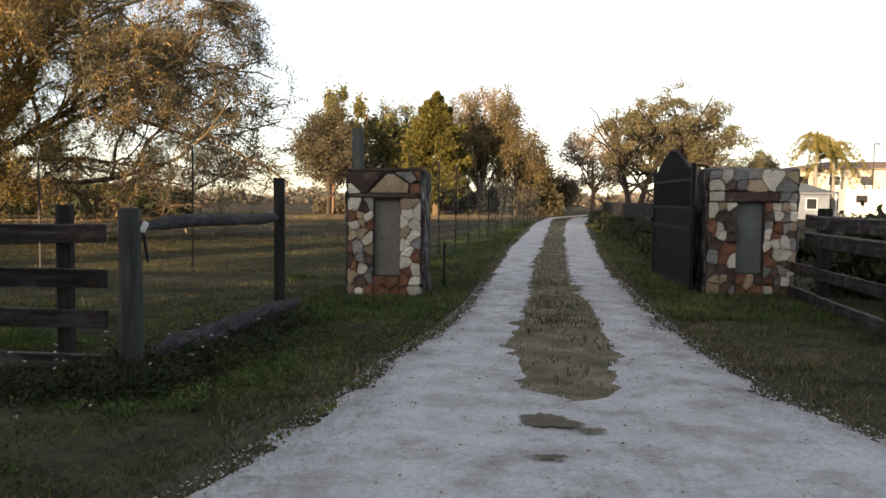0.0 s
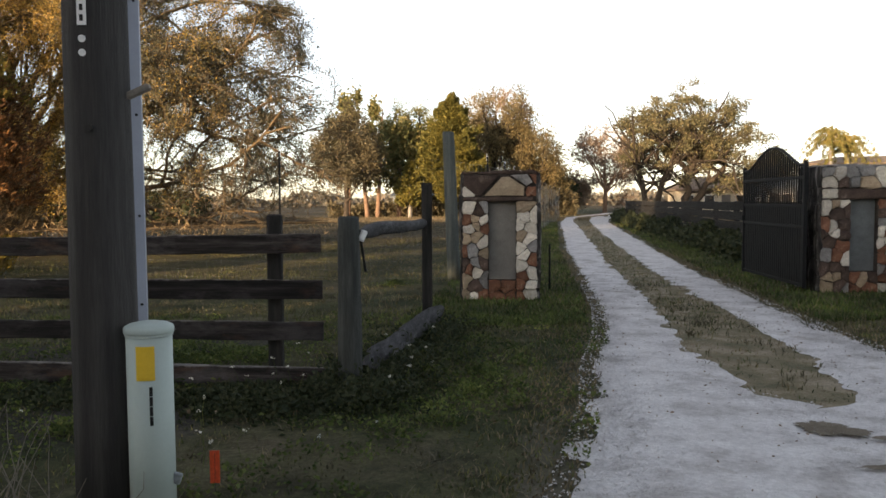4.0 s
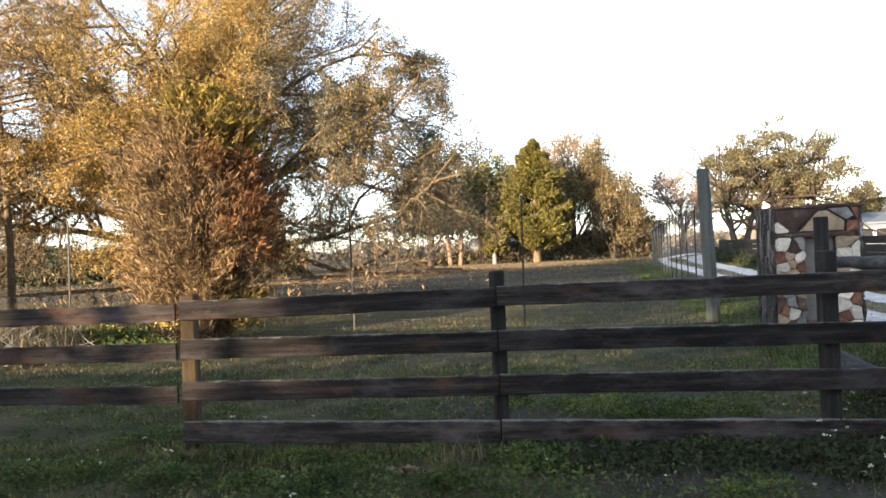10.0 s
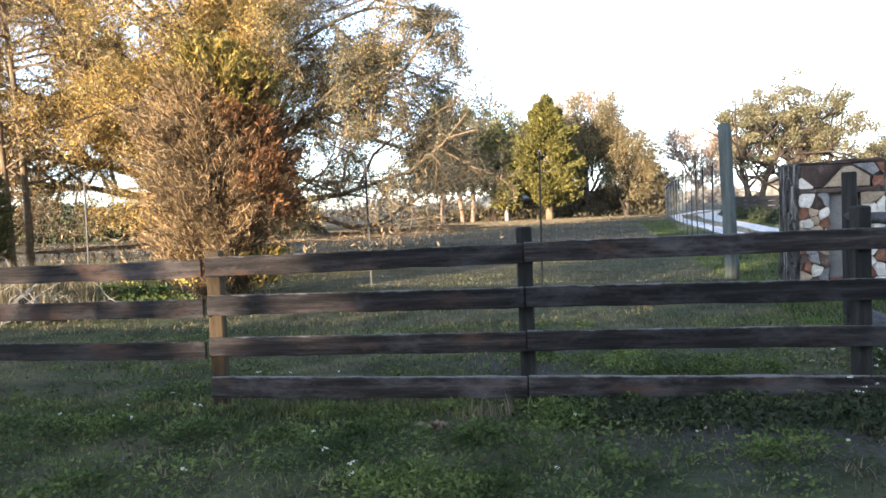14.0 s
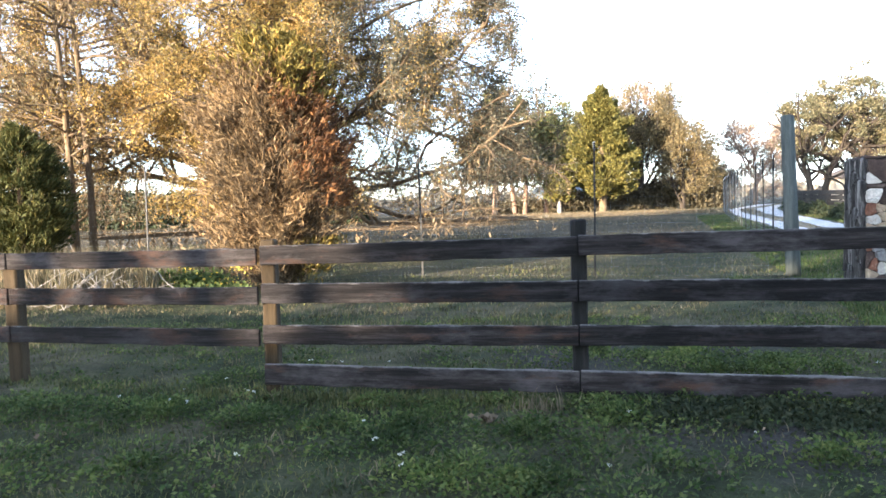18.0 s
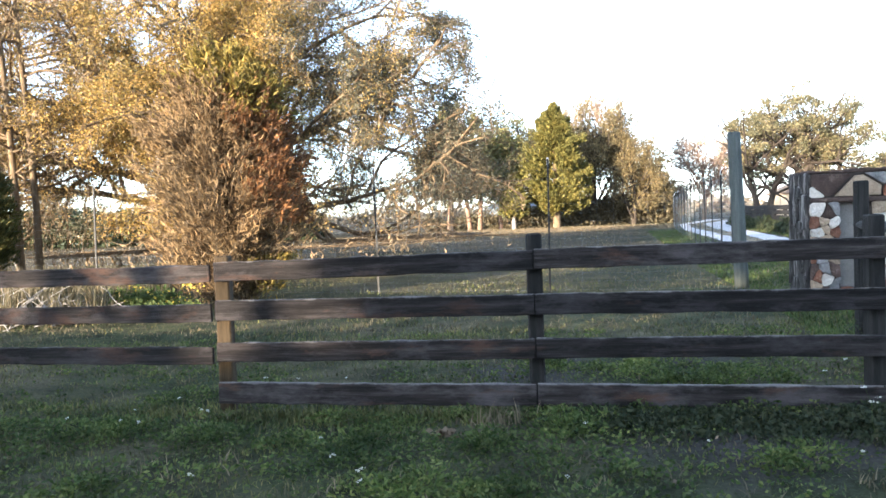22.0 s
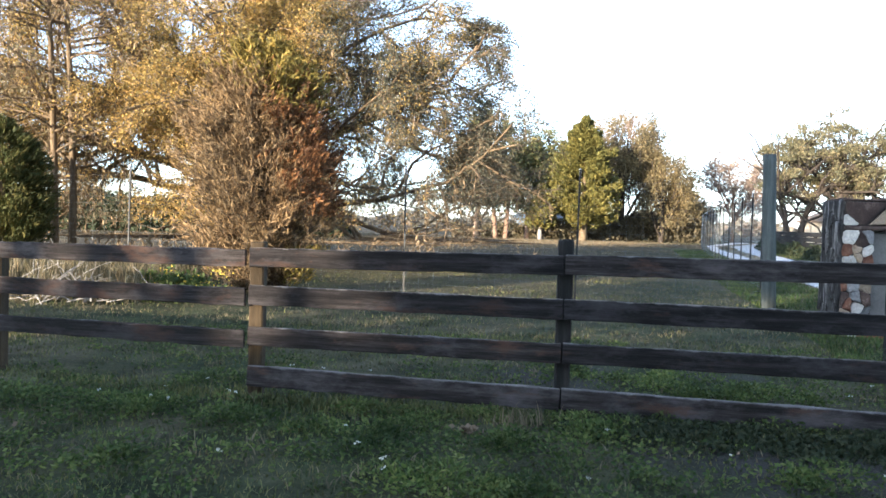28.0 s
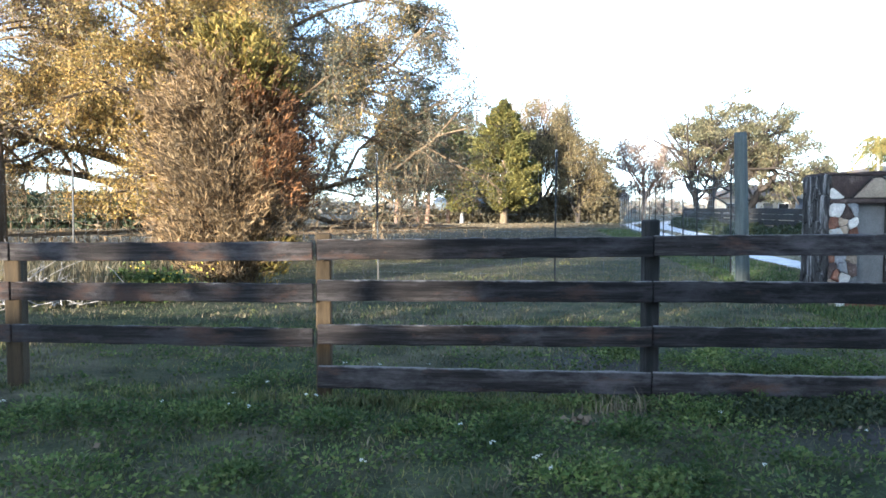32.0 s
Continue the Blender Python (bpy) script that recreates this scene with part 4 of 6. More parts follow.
def build_board_fence():
    rng = np.random.default_rng(11)
    P = [(-1.46, 8.88), (0.99, 8.70), (3.41, 8.475)]
    fence = thing("board_fence", 1.0, 8.7, 0, "weathered grey four-rail board fence with square posts", "fence")
    for (x, y), h in zip(P, (1.25, 1.35, 1.41)):
        square_post(fence, x, y + 0.075, h, 0.115, rng, TANPOST if x < -1 else None, "tan weathered end post" if x < -1 else "", lean=(rng.normal(0, 0.006), rng.normal(0, 0.006)))
    for za, zb, h in ((1.125, 1.18, 0.15), (0.825, 0.81, 0.155), (0.495, 0.475, 0.15), (0.178, 0.094, 0.168)):
        board(fence, (-1.50, 8.85, za), (0.97, 8.665, (za + zb) / 2), h, 0.03, rng)
        board(fence, (0.98, 8.663, (za + zb) / 2 + 0.004), (3.84 + rng.normal(0, 0.025), 8.41, zb), h, 0.03, rng)
    # nail heads where the boards meet the posts
    for x, y in P:
        for z in (1.16, 0.82, 0.5, 0.15):
            for dz in (-0.035, 0.035):
                bm = cyl_bm(0.005, 0.005, 0.004, 8)
                part("nail", bm, IRON, fence, "", fence.matrix_basis.inverted() @ pose(x + rng.normal(0, 0.008), y + 0.02 - 0.06, z + dz, 90))
    side = thing("board_fence", -4.0, 9.3, 0, "weathered three-rail board fence, patched with rust-brown lichen", "fence")
    Q = [(-3.95, 9.33), (-6.4, 9.83), (-8.9, 10.35)]
    for x, y in Q:
        square_post(side, x, y + 0.075, 1.15, 0.13, rng, TANPOST)
    line = [(-1.53, 8.87)] + Q
    for z in (1.095, 0.785, 0.45):
        for a, b in zip(line, line[1:]):
            board(side, (a[0], a[1] - 0.02, z + (0.02 if a[0] > -2 else 0.0)), (b[0] + 0.01, b[1] - 0.015, z), 0.14, 0.03, rng, "rail", RUSTBOARD)


def build_corner():
    """The round corner post, the tall post behind it and the two logs between them."""
    rng = np.random.default_rng(12)
    t = thing("rail_fence", 4.03, 8.35, 0, "old log rails between a round corner post and taller post", "fence")
    inv = t.matrix_basis.inverted()
    part("corner_post", cyl_bm(0.10, 0.085, 1.38, 14, 8, rng, 0.03, bevel=0.25), LICHENPOST, t, "lichen-grey round wooden corner post", inv @ pose(4.03, 8.32, 0), True)
    part("tall_post", box_bm(0.12, 0.12, 1.75, 0.012, (0, 0, 0.85), 0.004, rng), POSTWOOD, t, "tall dark square wooden post", inv @ pose(4.71, 11.38, 0))

    def log(p, q, r, name, label):
        p, q = np.array(p), np.array(q)
        f = np.linspace(0, 1, 9)[:, None]
        pts = p + (q - p) * f + rng.normal(0, 0.012, (9, 3))
        rad = r * (1 + rng.normal(0, 0.05, 9))
        rad[0], rad[-1] = r * 0.45, r * 0.45
        v, fc = tube_arrays([(pts, rad)], 10)
        me = mesh_from(name, v - np.array(t.location), fc, 4, LOGWOOD)
        me.polygons.foreach_set("use_smooth", [True] * len(me.polygons))
        put(name, me, t, None, label)

    log((4.1, 8.45, 1.26), (4.72, 11.5, 1.25), 0.06, "top_log", "grey split log rail")
    log((4.16, 8.45, 0.15), (4.86, 11.6, 0.20), 0.105, "bottom_log", "fallen grey log lying low in the weeds")
    part("insulator", box_bm(0.05, 0.03, 0.09, 0.008), WHITE, t, "white plastic fence insulator", inv @ pose(4.14, 8.33, 1.24, 0, 25, 20))
    part("strap", box_bm(0.02, 0.02, 0.34, 0.004), BLACK, t, "black strap round the post", inv @ pose(4.135, 8.36, 1.12, 0, -8, 0))


def wire_mesh(paths_h, radius, sides=3, mat=None):
    return tubes("wire", [(np.array(p), np.full(len(p), radius)) for p in paths_h], sides, mat or GALV)


def t_post(parent, x, y, h, rng):
    bm = box_bm(0.035, 0.012, h, 0.0, (0, 0, h / 2))
    b2 = box_bm(0.01, 0.035, h, 0.0, (0, 0.02, h / 2))
    me = bpy.data.meshes.new("stud")
    b2.to_mesh(me)
    b2.free()
    bm.from_mesh(me)
    bpy.data.meshes.remove(me)
    m = parent.matrix_basis.inverted() @ pose(x, y, 0, rng.normal(0, 0.7), rng.normal(0, 0.7), rng.uniform(-20, 20))
    ob = part("post", bm, STEEL, parent, "thin steel fence post", m)
    part("tip", box_bm(0.04, 0.03, 0.13, 0.004, (0, 0.01, h - 0.05)), WHITE, ob, "white painted post tip")


def wire_panel(parent, line, h, rng, gap_v=0.30, gap_h=0.16, radius=0.0011):
    """A woven wire sheet along a line of posts."""
    line = [np.array((*p, 0.0)) for p in line]
    wires = []
    rows = int(h / gap_h)
    for k in range(rows + 1):
        z = 0.05 + k * gap_h
        pts = []
        for a, b in zip(line, line[1:]):
            for f in np.linspace(0, 1, 7)[:-1]:
                pts.append(a + (b - a) * f + (0, 0, z + 0.015 * math.sin(f * math.pi) * -1) + rng.normal(0, 0.006, 3))
        pts.append(line[-1] + (0, 0, z))
        wires.append(pts)
    for a, b in zip(line, line[1:]):
        n = int(np.linalg.norm(b - a) / gap_v)
        for k in range(n):
            p = a + (b - a) * k / n
            wires.append([p + (0, 0, 0.03), p + (0, 0, h * 0.5) + rng.normal(0, 0.004, 3), p + (0, 0, 0.03 + rows * gap_h)])
    me = wire_mesh(wires, radius)
    me.transform(parent.matrix_basis.inverted())
    ob = put("wire_mesh", me, parent, None, "woven grey wire netting")
    ob["kind"] = "stuff"


def build_wire_fences():
    rng = np.random.default_rng(21)
    t = thing("wire_fence", 5.23, 16.98, 0, "tall woven-wire game fence on white-tipped steel posts", "fence")
    inv = t.matrix_basis.inverted()
    part("corner_post", cyl_bm(0.125, 0.11, 2.80, 16, 8, rng, 0.012, (-0.10, 0.0), bevel=0.15), GREYPOST, t, "very tall grey-green round wooden corner post", inv @ pose(5.34, 16.98, 0), True)
    left = [(5.23, 16.98), (1.97, 17.52), (-1.35, 18.3), (-4.6, 19.1), (-7.83, 19.91), (-11.0, 20.7), (-14.2, 21.5), (-17.5, 22.3)]
    for x, y in left[1:]:
        t_post(t, x, y, 2.5, rng)
    wire_panel(t, left, 2.25, rng, 0.30, 0.16, 0.0008)
    t2 = thing("wire_fence", 6.0, 19.2, 0, "long woven-wire game fence beside the drive on white-tipped posts", "fence")
    run = [(5.3, 17.05)]
    y = 17.05
    while y < 64:
        y += 2.7
        x = np.interp(y, (17, 20.6, 34.5, 52, 68), (5.3, 6.6, 9.6, 13.4, 17.2))
        run.append((float(x), y))
    for x, yy in run[1:]:
        t_post(t2, x, yy, 2.5, rng)
    wire_panel(t2, run, 2.25, rng, 0.3, 0.16, 0.0021)


def build_drive_fence():
    """The dark board fence on the far side of the drive, and the short run by the second pillar."""
    rng = np.random.default_rng(31)
    pts = [(float(np.interp(y, (17.0, 60.0, 75.0), (12.6, 20.6, 25.2))), y) for y in np.arange(18.8, 76, 2.9)]
    t = thing("board_fence", pts[0][0], pts[0][1], 0, "dark weathered close-boarded fence running beside the drive", "fence")
    for x, y in pts:
        square_post(t, x, y, 1.45, 0.13, rng)
    for a, b in zip(pts, pts[1:]):
        for z in (1.32, 1.04, 0.76, 0.48, 0.2):
            board(t, (a[0] - 0.08, a[1], z + rng.normal(0, 0.01)), (b[0] - 0.08, b[1], z + rng.normal(0, 0.01)), 0.255, 0.03, rng, "rail", POSTWOOD)
    fy = rng.uniform(18, 74, 15000)
    fx = np.interp(fy, (17.0, 60.0, 75.0), (12.6, 20.6, 25.2)) - 0.35 - np.abs(rng.normal(0, 0.35, len(fy)))
    fz = rng.uniform(0, 1, len(fy)) ** 1.3 * (0.45 + 0.45 * np.abs(np.sin(fy * 0.9) * np.cos(fy * 0.37)))
    tagged(new("fence_weeds", leaves("fence_weeds", np.stack([fx, fy, fz], -1), 0.10, HEDGE, rng, 1.8)), "dark green weeds along the foot of the drive fence", "weeds", kind="stuff")
    posts = [(12.07, 12.8), (11.62, 10.4), (11.17, 8.0)]
    t = thing("board_fence", 12.07, 12.8, 0, "dark weathered board fence reaching from the stone pillar to the road", "fence")
    for x, y in posts:
        square_post(t, x + 0.07, y, 1.42, 0.15, rng)
    line = [(12.32, 14.15)] + posts
    for a, b in zip(line, line[1:]):
        for z, h in ((1.22, 0.19), (0.98, 0.2), (0.50, 0.16), (0.10, 0.18)):
            if z > 0.9 and a[1] > 14:
                a2 = (a[0] + (b[0] - a[0]) * 0.55, a[1] + (b[1] - a[1]) * 0.55)
            else:
                a2 = a
            board(t, (a2[0], a2[1], z + rng.normal(0, 0.008)), (b[0], b[1], z + rng.normal(0, 0.008)), h, 0.03, rng)


# ---- stone gate pillars ----
def cells(rng, w, h, size, tall=1.0, jit=0.4):
    """Irregular many-sided cells that fill a rectangle."""
    nx, ny = max(1, round(w / size)), max(1, round(h / size / tall))
    seeds = [((i + 0.5 + rng.uniform(-jit, jit)) * w / nx, (j + 0.5 + rng.uniform(-jit, jit)) * h / ny) for i in range(nx) for j in range(ny)]
    seeds = [s for n, s in enumerate(seeds) if n % 3 == 0 or rng.uniform() > 0.16]
    res = []
    for k, (sx, sy) in enumerate(seeds):
        poly = [(0, 0), (w, 0), (w, h), (0, h)]
        for m, (tx, ty) in enumerate(seeds):
            if m == k:
                continue
            nx_, ny_ = tx - sx, ty - sy
            c = nx_ * (sx + tx) / 2 + ny_ * (sy + ty) / 2
            cut = []
            for (ax, ay), (bx, by) in zip(poly, poly[1:] + poly[:1]):
                da, db = nx_ * ax + ny_ * ay - c, nx_ * bx + ny_ * by - c
                if da <= 0:
                    cut.append((ax, ay))
                if da * db < 0:
                    f = da / (da - db)
                    cut.append((ax + (bx - ax) * f, ay + (by - ay) * f))
            poly = cut
            if len(poly) < 3:
                break
        if len(poly) >= 3:
            res.append(poly)
    return res


def stones(parent, rng, origin, across, w, h, size, out, weights, gap=0.010, tall=1.0, jit=0.4, mat=None):
    """Flat field stones bedded on one face of a pillar; across is the face's level direction, out its outward one."""
    o, u, n = Vector(origin), Vector(across), Vector(out)
    for poly in cells(rng, w, h, size, tall, jit):
        soft = []
        for (ax, ay), (bx, by) in zip(poly, poly[1:] + poly[:1]):
            c0, c1 = rng.uniform(0.05, 0.15), rng.uniform(0.85, 0.95)
            soft += [(ax + (bx - ax) * c0, ay + (by - ay) * c0), (ax + (bx - ax) * c1, ay + (by - ay) * c1)]
        poly = soft
        rough = []
        for (ax, ay), (bx, by) in zip(poly, poly[1:] + poly[:1]):
            ln = math.hypot(bx - ax, by - ay)
            rough.append((ax, ay))
            if ln > 0.07:
                k = rng.normal(0, 0.05) - 0.02
                s = rng.uniform(0.35, 0.65)
                rough.append((ax + (bx - ax) * s - (by - ay) * k, ay + (by - ay) * s + (bx - ax) * k))
        poly = rough
        cx, cy = sum(p[0] for p in poly) / len(poly), sum(p[1] for p in poly) / len(poly)
        proud = rng.uniform(0.018, 0.06)
        bm = bmesh.new()
        rings = []
        for depth, shrink in ((-0.02, gap), (proud * 0.7, gap), (proud, gap + 0.014)):
            ring = []
            for px, py in poly:
                dx, dy = cx - px, cy - py
                ln = math.hypot(dx, dy) + 1e-6
                f = min(shrink / ln, 0.6)
                w = 0.006 * (depth > 0)
                ring.append(bm.verts.new((px - cx + dx * f + rng.normal(0, w), depth * -1 + rng.normal(0, w), py - cy + dy * f + rng.normal(0, w))))
            rings.append(ring)
        mid = bm.verts.new((rng.normal(0, 0.01), -proud - rng.uniform(0, 0.012), rng.normal(0, 0.01)))
        k = len(poly)
        for a, b in zip(rings, rings[1:]):
            for i in range(k):
                bm.faces.new((a[i], a[(i + 1) % k], b[(i + 1) % k], b[i]))
        for i in range(k):
            bm.faces.new((rings[-1][i], rings[-1][(i + 1) % k], mid))
        kind = STONE[rng.choice(5, p=weights)]
        at = o + u * cx + Vector((0, 0, cy))
        m = Matrix.Translation(at) @ Matrix((u, -n, Vector((0, 0, 1)))).transposed().to_4x4()
        part("stone", bm, mat or kind, parent, "", m)


def wedge_stone(parent, outline, y0, y1, mat, label):
    """One shaped stone from its outline on the front face."""
    bm = bmesh.new()
    lo = [bm.verts.new((x, y0, z)) for x, z in outline]
    cx, cz = sum(p[0] for p in outline) / len(outline), sum(p[1] for p in outline) / len(outline)
    hi = [bm.verts.new((x + (cx - x) * 0.05, y1, z + (cz - z) * 0.07)) for x, z in outline]
    mid = bm.verts.new((cx, y1 - 0.012, cz))
    k = len(lo)
    for i in range(k):
        bm.faces.new((lo[i], lo[(i + 1) % k], hi[(i + 1) % k], hi[i]))
        bm.faces.new((hi[i], hi[(i + 1) % k], mid))
    bmesh.ops.recalc_face_normals(bm, faces=bm.faces)
    part("stone", bm, mat, parent, label)


def pillar(x, y, turn, w, d, h, panel, label, seed, left, right, above, gable, plate):
    """A square gate pillar: mortar core, flagstone faces, a smooth slab let into the front."""
    rng = np.random.default_rng(seed)
    t = thing("gate_pillar", x, y, 0, label, "gate pillar", "pair of gate pillars", turn)
    px0, px1, pz0, pz1 = panel
    # core behind the stones, recessed for the slab
    part("core", box_bm(w, d - 0.12, h, 0.02, (0, d / 2 + 0.06, h / 2)), MORTAR, t, "dark mortar core")
    for a, b, z0, z1 in ((-w / 2, px0, 0, h), (px1, w / 2, 0, h), (px0, px1, 0, pz0), (px0, px1, pz1, h)):
        part("bedding", box_bm(b - a, 0.12, z1 - z0, 0.0, ((a + b) / 2, 0.06 + 0.003, (z0 + z1) / 2)), MORTAR, t)
    part("slab", box_bm(px1 - px0 - 0.01, 0.03, pz1 - pz0 - 0.01, 0.004, ((px0 + px1) / 2, 0.10, (pz0 + pz1) / 2)), plate, t, "smooth grey concrete slab in a niche")
    f = (0, -1, 0)
    stones(t, rng, (-w / 2, 0, 0.0), (1, 0, 0), px0 + w / 2, pz1, 0.145, f, left, 0.006, 1.2, 0.46)
    stones(t, rng, (px1, 0, 0.0), (1, 0, 0), w / 2 - px1, pz1, 0.13, f, right, 0.006, 1.15, 0.34)
    stones(t, rng, (px0, 0, 0.0), (1, 0, 0), px1 - px0, pz0, 0.17, f, (0.0, 0.1, 0.4, 0.45, 0.05), 0.006)
    lz = pz1 + 0.07
    if gable:
        part("lintel", box_bm(w * 0.94, 0.15, 0.07, 0.02, (-0.02, 0.03, pz1 + 0.035), 0.006, rng), STONE[3], t, "dark reddish brown stone lintel")
        cx = (px0 + px1) / 2 + 0.04
        wedge_stone(t, [(cx - 0.32, lz + 0.01), (cx + 0.29, lz + 0.01), (cx + 0.30, lz + 0.15), (cx + 0.06, h - 0.05), (cx - 0.05, h - 0.06)], 0.03, -0.045, STONE[1], "large pale wedge-shaped stone")
        wedge_stone(t, [(cx - 0.36, lz + 0.01), (cx - 0.08, h - 0.03), (-w / 2 + 0.02, h - 0.02), (-w / 2 + 0.02, lz + 0.17), (-w / 2 + 0.2, lz + 0.01)], 0.03, -0.035, STONE[3], "")
        wedge_stone(t, [(cx + 0.33, lz + 0.16), (cx + 0.42, lz + 0.22), (cx + 0.34, h - 0.02), (cx + 0.08, h - 0.03)], 0.03, -0.04, STONE[4], "")
        stones(t, rng, (cx + 0.32, 0, lz), (1, 0, 0), w / 2 - cx - 0.32, 0.16, 0.15, f, above)
        wedge_stone(t, [(cx + 0.44, lz + 0.21), (w / 2 - 0.01, lz + 0.18), (w / 2 - 0.01, h - 0.02), (cx + 0.37, h - 0.02)], 0.03, -0.04, STONE[2], "")
        stones(t, rng, (-w / 2, 0, lz), (1, 0, 0), 0.2, 0.16, 0.16, f, above)
    else:
        part("lintel", box_bm(px1 - px0 + 0.42, 0.15, 0.17, 0.025, ((px0 + px1) / 2, 0.03, pz1 + 0.085), 0.006, rng), STONE[3], t, "brown stone lintel")
        stones(t, rng, (-w / 2, 0, pz1 + 0.01), (1, 0, 0), px0 - 0.21 + w / 2, 0.16, 0.2, f, left)
        stones(t, rng, (px1 + 0.21, 0, pz1 + 0.01), (1, 0, 0), w / 2 - px1 - 0.21, 0.16, 0.2, f, above)
        stones(t, rng, (-w / 2, 0, pz1 + 0.18), (1, 0, 0), w, h - pz1 - 0.19, 0.2, f, above, 0.006, 1.0, 0.35)
    for sx, out in ((-w / 2, (-1, 0, 0)), (w / 2, (1, 0, 0))):
        across = (0, -1, 0) if sx < 0 else (0, 1, 0)
        stones(t, rng, (sx, d if sx < 0 else 0, 0), across, d, h, 0.19, out, left, 0.005, 1.9, 0.44, STREAK)
    stones(t, rng, (w / 2, d, 0), (-1, 0, 0), w, h, 0.3, (0, 1, 0), left)
    part("cap", box_bm(w + 0.02, d + 0.02, 0.04, 0.012, (0, d / 2 - 0.012, h + 0.006), 0.009, rng, 9), STONE[4 if not gable else 3], t, "flat weathered stone cap")
    return t


def iron_gate():
    """One leaf of the driveway gate, standing open: bars, rails, an arched top and a solid lower sheet."""
    hx, hy, fx, fy = 10.82, 14.4, 11.16, 17.5
    ln = math.hypot(fx - hx, fy - hy)
    t = thing("iron_gate", hx, hy, 0, "black iron driveway gate leaf with an arched top, standing open", "gate", "", math.degrees(math.atan2(fy - hy, fx - hx)))
    top = lambda u: 2.06 + 0.36 * math.sin(math.pi * min(max((u / ln - 0.08) / 0.84, 0), 1)) ** 1.3
    part("hinge_stile", box_bm(0.06, 0.06, 2.05, 0.004, (0.03, 0, 1.10)), IRON, t)
    part("free_stile", box_bm(0.06, 0.06, 2.05, 0.004, (ln - 0.03, 0, 1.10)), IRON, t)
    for z in (0.12, 1.06, 1.40, 1.86):
        part("rail", box_bm(ln - 0.12, 0.045, 0.05, 0.003, (ln / 2, 0, z)), IRON, t)
    us = np.linspace(0.03, ln - 0.03, 25)
    v, f = tube_arrays([(np.array([(u, 0, top(u)) for u in us]), np.full(25, 0.024))], 6)
    put("arched_rail", mesh_from("arched_rail", v, f, 4, IRON), t)
    part("sheet", box_bm(ln - 0.12, 0.012, 1.24, 0.002, (ln / 2, 0, 0.76)), IRON, t, "solid black lower sheet")
    n = 30
    for k in range(1, n):
        u = ln * k / n
        part("bar", box_bm(0.020, 0.026, top(u) - 0.12, 0.0, (u, 0, 0.12 + (top(u) - 0.12) / 2)), IRON, t)
    part("latch", box_bm(0.05, 0.12, 0.10, 0.006, (ln - 0.06, 0, 1.15)), IRON, t)


# ---- roadside utilities ----
def utility_pole():
    rng = np.random.default_rng(41)
    t = thing("utility_pole", 3.172, 5.62, 0, "brown-grey round wooden utility pole with metal number tags", "utility pole")
    part("shaft", cyl_bm(0.142, 0.105, 8.5, 24, 14, rng, 0.006), POLEWOOD, t, "", None, True)
    z0 = 2.235
    yf = -0.142 + 0.037 * z0 / 8.5
    part("tag_plate", box_bm(0.038, 0.004, 0.19, 0.001, (0.0, yf - 0.010, z0 + 0.10)), WHITE, t, "white metal number tag")
    for k in range(4):
        part("tag_bar", box_bm(0.014, 0.002, 0.026, 0.0, (0.0, yf - 0.0135, z0 + 0.035 + k * 0.042)), BLACK, t)
    for z in (2.185, 2.128):
        part("tag_disc", cyl_bm(0.015, 0.015, 0.004, 14), WHITE, t, "round white metal tag", pose(0.0, yf - 0.012, z, 90))
    part("stub_arm", box_bm(0.13, 0.04, 0.028, 0.004, (0, 0, 0)), DRYTWIG, t, "short weathered wooden stub", pose(0.165, 0.0, 1.985, 0, -24, 0))
    part("bolt", cyl_bm(0.014, 0.014, 0.02, 10), STEEL, t, "", pose(0.02, -0.132, 1.82, 90))
    guard = part("cable_guard", box_bm(0.085, 0.062, 7.0, 0.018, (0, 0, 3.5)), GUARD, t, "pale blue-grey plastic cable guard", pose(0.160 * math.cos(0.87), 0.160 * math.sin(0.87), 0.0, 0, 0, 50))
    for z in (1.05, 1.45, 1.9, 2.4, 3.0):
        part("screw", cyl_bm(0.006, 0.006, 0.006, 8), IRON, guard, "", pose(0.0, -0.031, z, 90))
    pts = np.array([(3.05, 5.50, 8.0), (2.99, 5.25, 4.5), (2.95, 5.10, 2.5), (2.940, 5.067, 2.10), (2.927, 5.038, 1.91), (2.920, 5.009, 1.735), (2.925, 4.979, 1.565), (2.941, 4.965, 1.38),
                    (2.945, 4.964, 1.19), (2.939, 4.964, 1.0), (2.923, 4.957, 0.854), (2.904, 4.971, 0.70), (2.880, 4.99, 0.5), (2.845, 5.0, -0.05)]) - np.array((3.172, 5.62, 0))
    f = np.linspace(0, len(pts) - 1, 60)
    fine = np.stack([np.interp(f, np.arange(len(pts)), pts[:, k]) for k in range(3)], -1)
    fine = np.stack([np.convolve(np.pad(fine[:, k], 3, "edge"), np.ones(7) / 7, "valid") for k in range(3)], -1)
    v, fc = tube_arrays([(fine, np.full(60, 0.0125))], 8)
    put("cable", mesh_from("cable", v, fc, 4, BLACK), t, None, "black cable hanging down the pole")


